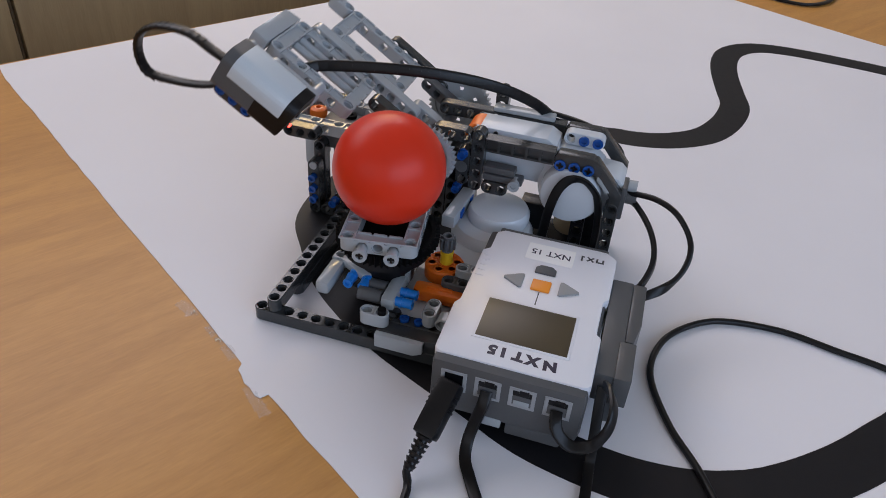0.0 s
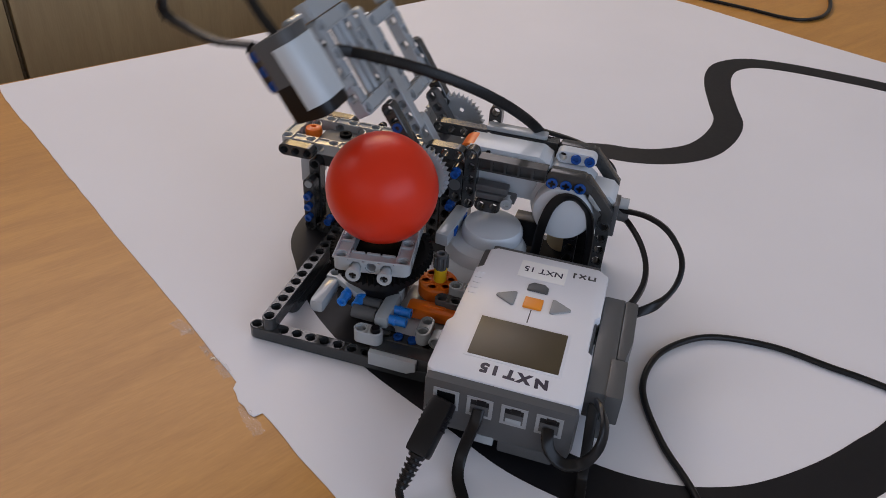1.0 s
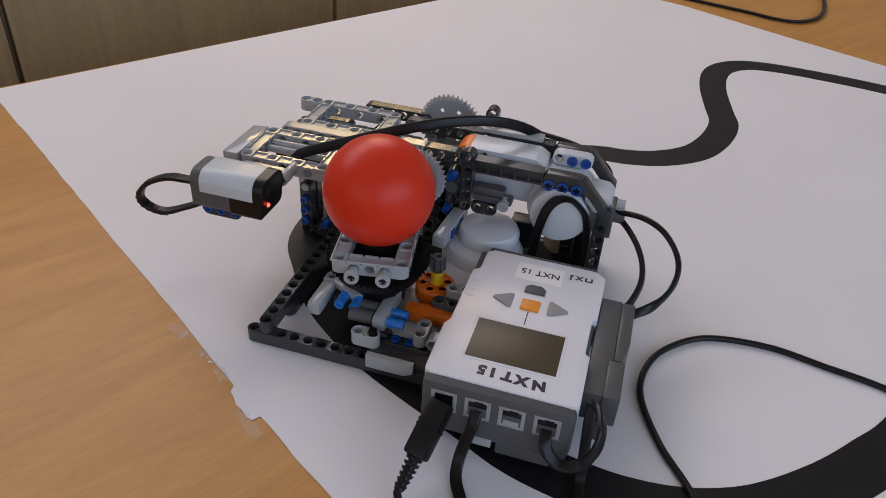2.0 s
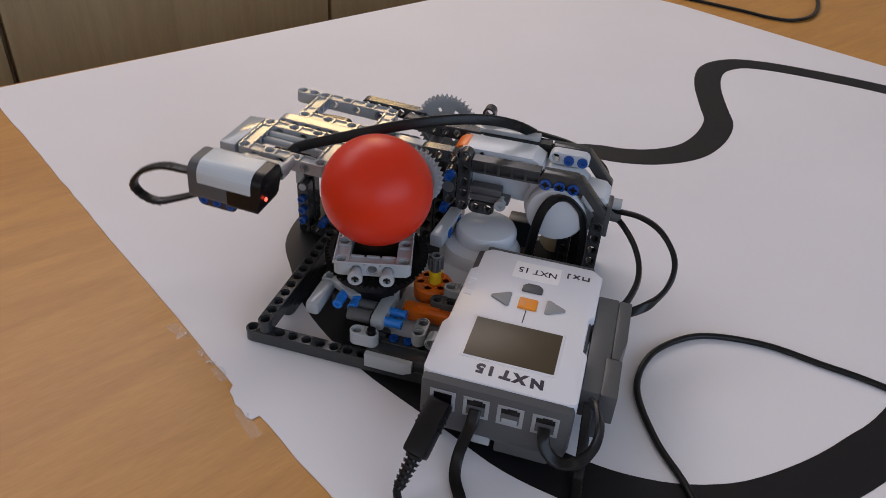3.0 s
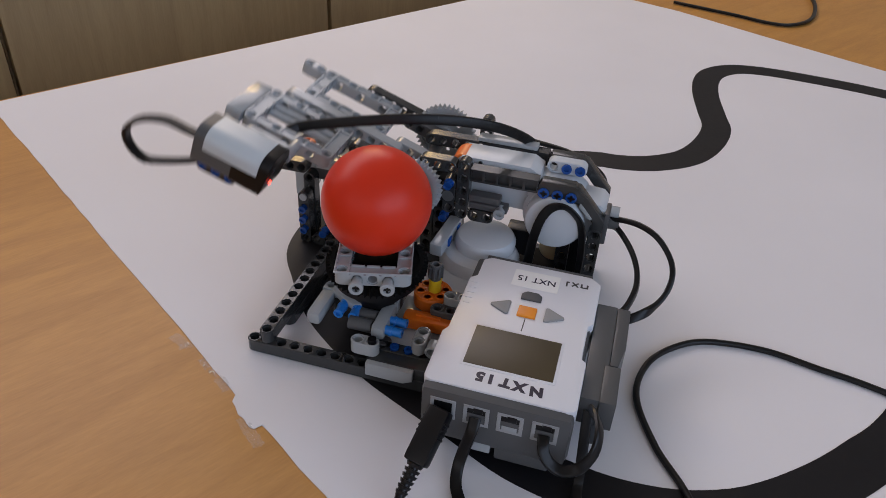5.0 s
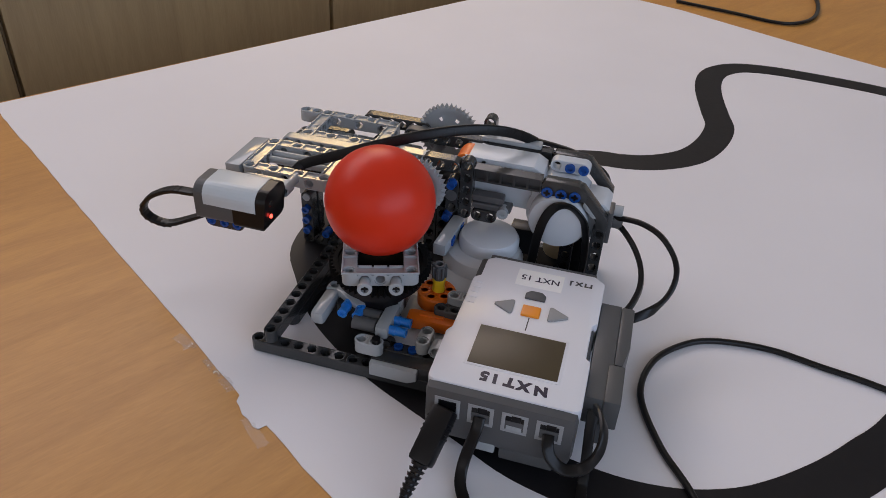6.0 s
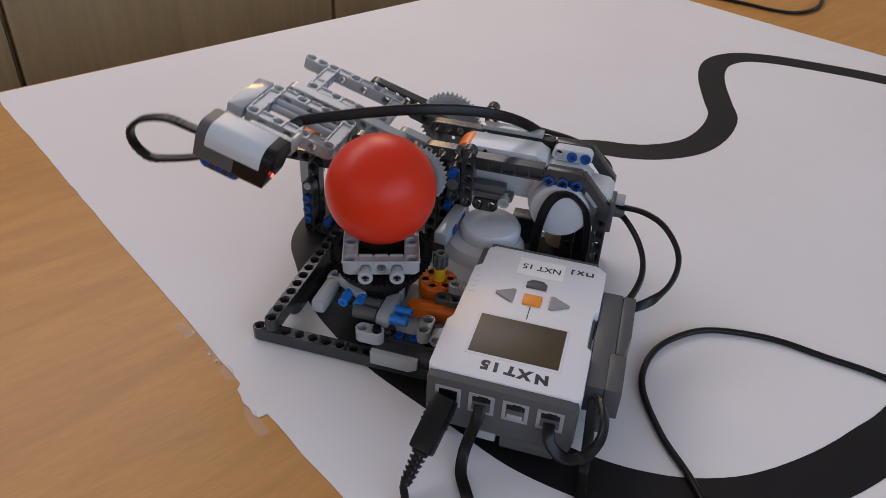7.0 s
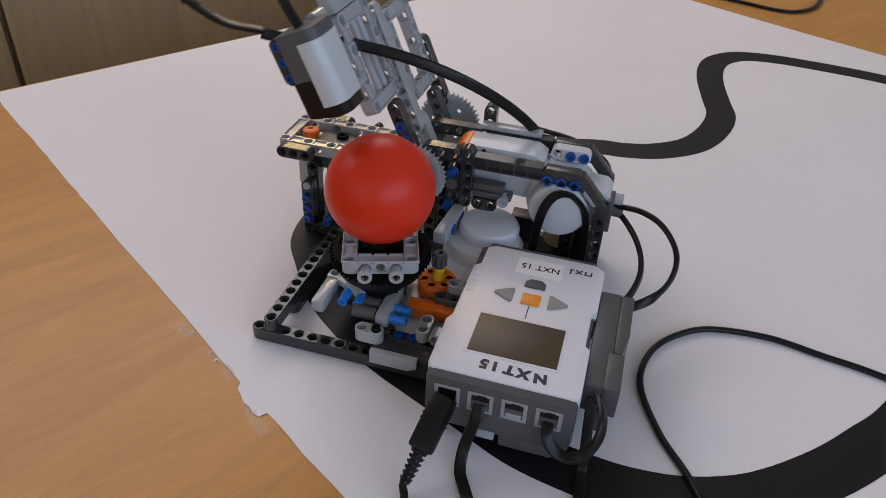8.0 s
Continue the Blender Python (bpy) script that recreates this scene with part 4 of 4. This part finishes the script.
def plug_lead():
    """The round lead with a moulded plug in the first socket."""
    thing = empty("power_lead")
    a, b = Vector((119, -39.5, 32.4)), Vector((113.2, -61, 15.5))
    d = (b - a).normalized()
    q = d.to_track_quat("Z", "Y").to_matrix().to_4x4()
    m = Matrix.Translation(a) @ q
    body = bmesh.new()
    ln = (b - a).length
    add_box(body, -5.7, 5.7, -4.6, 4.6, 0.5, ln, bevel=2.2)
    bmesh.ops.transform(body, matrix=m, verts=body.verts)
    plug = part("plug", body, BLACK, thing, "ribbed black moulded plug")
    for k in range(4):
        r = box(-6.1, 6.1, -3.2, 3.2, 6 + 2.4 * k, 7.2 + 2.4 * k, bevel=0.4, m=m)
        part("grip", r, BLACK, plug)
    relief = []
    for k in range(6):
        relief += [(4.2 - 0.2 * k, ln + 2.6 * k), (3.6 - 0.2 * k, ln + 1.5 + 2.6 * k), (2.4, ln + 1.5 + 2.6 * k), (2.4, ln + 2.6 * k + 2.6)]
    st = lathe([(0, ln)] + relief + [(0, ln + 16)], (0, 0, 0), "z", 20)
    bmesh.ops.transform(st, matrix=m, verts=st.verts)
    part("strain_relief", st, BLACK, thing)
    e = a + d * (ln + 14)
    path = [e, e + d * 3, (112.3, -80, 2.6), (114, -100, 2.2), (122, -150, 2.2), (140, -260, 2.2), (200, -420, 2.2)]
    part("lead", sweep(path, 3.8, 3.8, seg=10), RUBBER, thing)
    tagged(thing, "black round power lead plugged into the control brick", "cable")


plug_lead()
lead("flat_lead", [(134.8, -39.6, 31), (134.4, -43.5, 26), (132, -46, 15), (130.8, -50, 7), (132, -57, 2.6), (137.5, -67, 1.8), (150, -90, 1.8), (175, -150, 1.8), (220, -300, 1.8)], "flat black lead plugged into the control brick", up=(0, -0.4, 1))
lead("flat_lead", [(166.7, -39.4, 30), (167.2, -43.5, 28.5), (169.5, -46, 24), (176, -47, 19.5), (184, -46, 22), (189.5, -43, 31), (190, -36, 38), (187.5, -28, 39), (185, -22, 36)],
     "flat black lead curling from the brick to its flank", up=(0, -0.5, 1), twist=(1, 0, 0.3))
lead("flat_lead", [(184, -19, 32), (184.3, -23, 26), (185.4, -30, 13), (186, -37, 6), (186.6, -49, 1.8), (190, -110, 1.8), (210, -300, 1.8)], "flat black lead hanging from the brick's flank", w=5.0, up=(0, -1, 0.3))
lead("table_lead", [(300, -190, 2), (255, -70, 2), (237, -29, 2), (220, -2, 2), (208.5, 30, 2), (213, 58, 2), (228, 78, 2), (247, 89, 2), (278, 92, 2), (307, 86, 2), (341, 78, 2), (420, 50, 2), (600, -20, 2)],
     "black lead lying in a wide curve on the paper", w=3.6, h=3.6)
lead("far_lead", [(205, 809, 2), (243, 797, 2), (290, 782, 2), (325, 768, 2), (352, 770, 2), (378, 800, 2), (392, 850, 2), (396, 920, 2), (380, 1000, 2)], "black lead lying on the bare table", w=5.0, h=3.6)
lead("motor_lead", [(176, 113, 58), (181, 111, 59.5), (192.7, 105, 62), (204, 97.7, 60.5), (213, 90.6, 53), (216, 83.4, 46), (214, 76.3, 37.5), (207.7, 69.1, 31), (199, 62, 28), (188, 56, 26)], "flat black lead looping from the motor to the brick", w=5.2, h=3.2, up=(0.1, 0.3, 1), twist=(1, 0.5, 0.2))
lead("motor_lead", [(176, 113, 54), (181, 111.5, 53.5), (188, 102, 51.4), (193.5, 92, 48.5), (197, 82, 44.5), (197.6, 72, 39.8), (194.5, 62, 34.6), (190, 55, 31)], "flat black lead looping from the motor to the brick", w=5.6, h=3.2, up=(0.3, 0.6, 0.5), twist=(1, 0, 0.1))
lead("inner_lead", [(132, 93, 12), (134, 93.5, 30), (135.5, 93.6, 48), (138.7, 93.8, 62), (144, 94, 69.5), (151, 94.5, 70.5), (157, 95.5, 66), (161.5, 96.5, 58), (164, 97, 40), (164, 97, 14)], "flat black lead arching over the round motor housing", w=5.6, h=1.8, up=(0, 1, 0), twist=(0.5, 0.3, 0.6))
lead("rear_lead", [(118, 146, 83.4), (148, 151, 76), (166, 160, 60), (168, 176, 30), (160, 186, 6), (150, 190, 1.8)], "flat black lead behind the motor frame", up=(0, 0.2, 1))

# the span from the arm to the rear frame flexes, so it is a chain of short rigid pieces
LINKS, LINK = 32, 6.0


def cable_chain():
    out = []
    thing = empty("arm_lead")
    tagged(thing, "flat black lead spanning from the arm to the rear frame", "cable")
    for k in range(LINKS):
        bm = sweep([(-LINK / 2 - 1.4, 0, 0), (0, 0, 0), (LINK / 2 + 1.4, 0, 0)], 6.2, 2.6, seg=12)
        out.append(part("lead_piece", bm, RUBBER, thing, smooth=60))
    return out


chain = cable_chain()

# the loop behind the sensor sags more as the arm rises: short rigid pieces carried by the arm
LOOP_PIECES = 34
LOOP = ((-46, 38, 69, 0, 0), (-57, 40, 67, 1, -1), (-73, 42, 64, 3, -1), (-89, 44, 55, 5, -3), (-97, 46, 44, 6, -8), (-95, 49, 36, 6, -19), (-86, 51, 33, 5, -28),
        (-73, 54, 37, 3, -29), (-58, 56, 44, 1, -25), (-46, 58, 49, -2, -14))


def loop_chain():
    bm = sweep([(-4.4, 0, 0), (0, 0, 0), (4.4, 0, 0)], 6.0, 2.6, seg=12)
    first = part("loop_piece", bm, RUBBER, arm, smooth=60)
    return [first] + [copy_thing(first, Matrix()) for _ in range(LOOP_PIECES - 1)]


def loop_poses(deg):
    """Poses of the loop's pieces in the arm's space for one angle of the arm."""
    g = deg / 66.6
    fine = [p - Vector((AXLE[0], 0, AXLE[1])) for p in smooth_path([(x + dx * g, y, z + dz * g) for x, y, z, dx, dz in LOOP], 1.0)]
    run = [0.0]
    for p, q in zip(fine, fine[1:]):
        run.append(run[-1] + (q - p).length)
    out, i = [], 0
    for k in range(LOOP_PIECES):
        want = run[-1] * (k + 0.5) / LOOP_PIECES
        while run[i + 1] < want:
            i += 1
        c = fine[i].lerp(fine[i + 1], (want - run[i]) / (run[i + 1] - run[i]))
        d = (fine[min(i + 3, len(fine) - 1)] - fine[max(i - 2, 0)]).normalized()
        wide = (Vector((0, 1, 0.1)) - d * d.y).normalized()
        wide = (wide - d * d.dot(wide)).normalized()
        m = Matrix((d, wide, d.cross(wide))).transposed().to_4x4()
        m.translation = c * U
        out.append(m)
    return out


loop_pieces = loop_chain()

# ---------------------------------------------------------------- movement
ANGLES = [(0.0, 33.7), (0.2, 44.5), (0.4, 55.2), (0.6, 65.6), (0.75, 73.6), (0.82, 75.0), (0.9, 68.5), (1.0, 57.4), (1.1, 45.8), (1.2, 34.1), (1.3, 22.5), (1.4, 10.8), (1.5, 1.9), (1.6, 0.0),
          (2.8, 0.0), (2.9, 0.4), (3.0, 3.3), (3.2, 12.1), (3.5, 24.9), (4.0, 50.0), (4.3, 66.0), (4.5, 76.6), (4.56, 77.0), (4.62, 70.0), (4.7, 57.0), (4.8, 44.0), (4.9, 32.0), (5.0, 20.0), (5.1, 8.5), (5.2, 1.2), (5.3, 0.0),
          (6.4, 0.0), (6.6, 1.2), (6.8, 7.8), (7.0, 17.1), (7.4, 37.5), (7.7, 52.2), (8.0, 66.6)]


def swing(t):
    """The arm's angle at any time."""
    for (a, p), (b, q) in zip(ANGLES, ANGLES[1:]):
        if a <= t <= b:
            return p + (q - p) * (t - a) / (b - a)
    return ANGLES[-1][1]


def chain_poses(deg):
    """Poses of the lead's pieces for one angle of the arm, counted from the fixed end."""
    a = radians(deg)
    f = Vector((120, 143, 83.5))
    lx, lz = -8 - 13 * math.sin(a) - AXLE[0], 73 - AXLE[1]
    p0 = Vector((AXLE[0] + lx * math.cos(a) + lz * math.sin(a), 84, AXLE[1] - lx * math.sin(a) + lz * math.cos(a)))
    s = math.sin(a)
    p1 = p0 + Vector((45 - 15 * s, 3, 17 - 22 * s))
    p2 = f + Vector((-28 + 15 * s, -42 - 13 * s, 34 + 13 * s))
    fine = []
    for k in range(201):
        t = k / 200
        u = 1 - t
        fine.append(f * u ** 3 + p2 * 3 * u * u * t + p1 * 3 * u * t * t + p0 * t ** 3)
    slack = [(lx + AXLE[0], 84, 73), (lx + AXLE[0] - 7, 75, 67), (-35, 65, 56 - 6 * s), (-46, 58, 48 - 13 * s)]
    for q in smooth_path(slack, 2.0)[1:]:
        qx, qz = q.x - AXLE[0], q.z - AXLE[1]
        fine.append(Vector((AXLE[0] + qx * math.cos(a) + qz * math.sin(a), q.y, AXLE[1] - qx * math.sin(a) + qz * math.cos(a))))
    total = sum((q - p).length for p, q in zip(fine, fine[1:]))
    run, pts = 0.0, [fine[0]]
    for p, q in zip(fine, fine[1:]):
        d = (q - p).length
        while len(pts) < LINKS and run + d >= len(pts) * total / LINKS:
            pts.append(p.lerp(q, (len(pts) * total / LINKS - run) / d))
        run += d
    pts.append(fine[-1])
    out = []
    for p, q in zip(pts, pts[1:]):
        d = (q - p).normalized()
        side = d.cross(Vector((0.25, -1, 0.35))).normalized()
        up = d.cross(side).normalized()
        m = Matrix((d, side, up)).transposed().to_4x4()
        m.translation = (p + q) / 2 * U
        out.append(m)
    return out


def motions():
    walk(arm, [(t, pose(AXLE[0] * U, 0, AXLE[1] * U, 0, d, 0)) for t, d in ANGLES])
    spin = [(0.0, 9.3), (1.8, 9.3), (2.1, 11.5), (2.4, 14.6), (2.6, 15.3), (4.9, 15.3), (5.2, 17.0), (5.6, 19.4), (5.9, 20.0), (8.0, 20.0)]
    walk(turntable, [(t, pose(58 * U, 38 * U, 0, 0, 0, d)) for t, d in spin])
    times = sorted({t for t, _ in ANGLES})
    poses = [chain_poses(swing(t)) for t in times]
    for k, piece in enumerate(chain):
        walk(piece, [(t, p[k]) for t, p in zip(times, poses)])
    bends = [loop_poses(swing(t)) for t in times]
    for k, piece in enumerate(loop_pieces):
        walk(piece, [(t, p[k]) for t, p in zip(times, bends)])


motions()
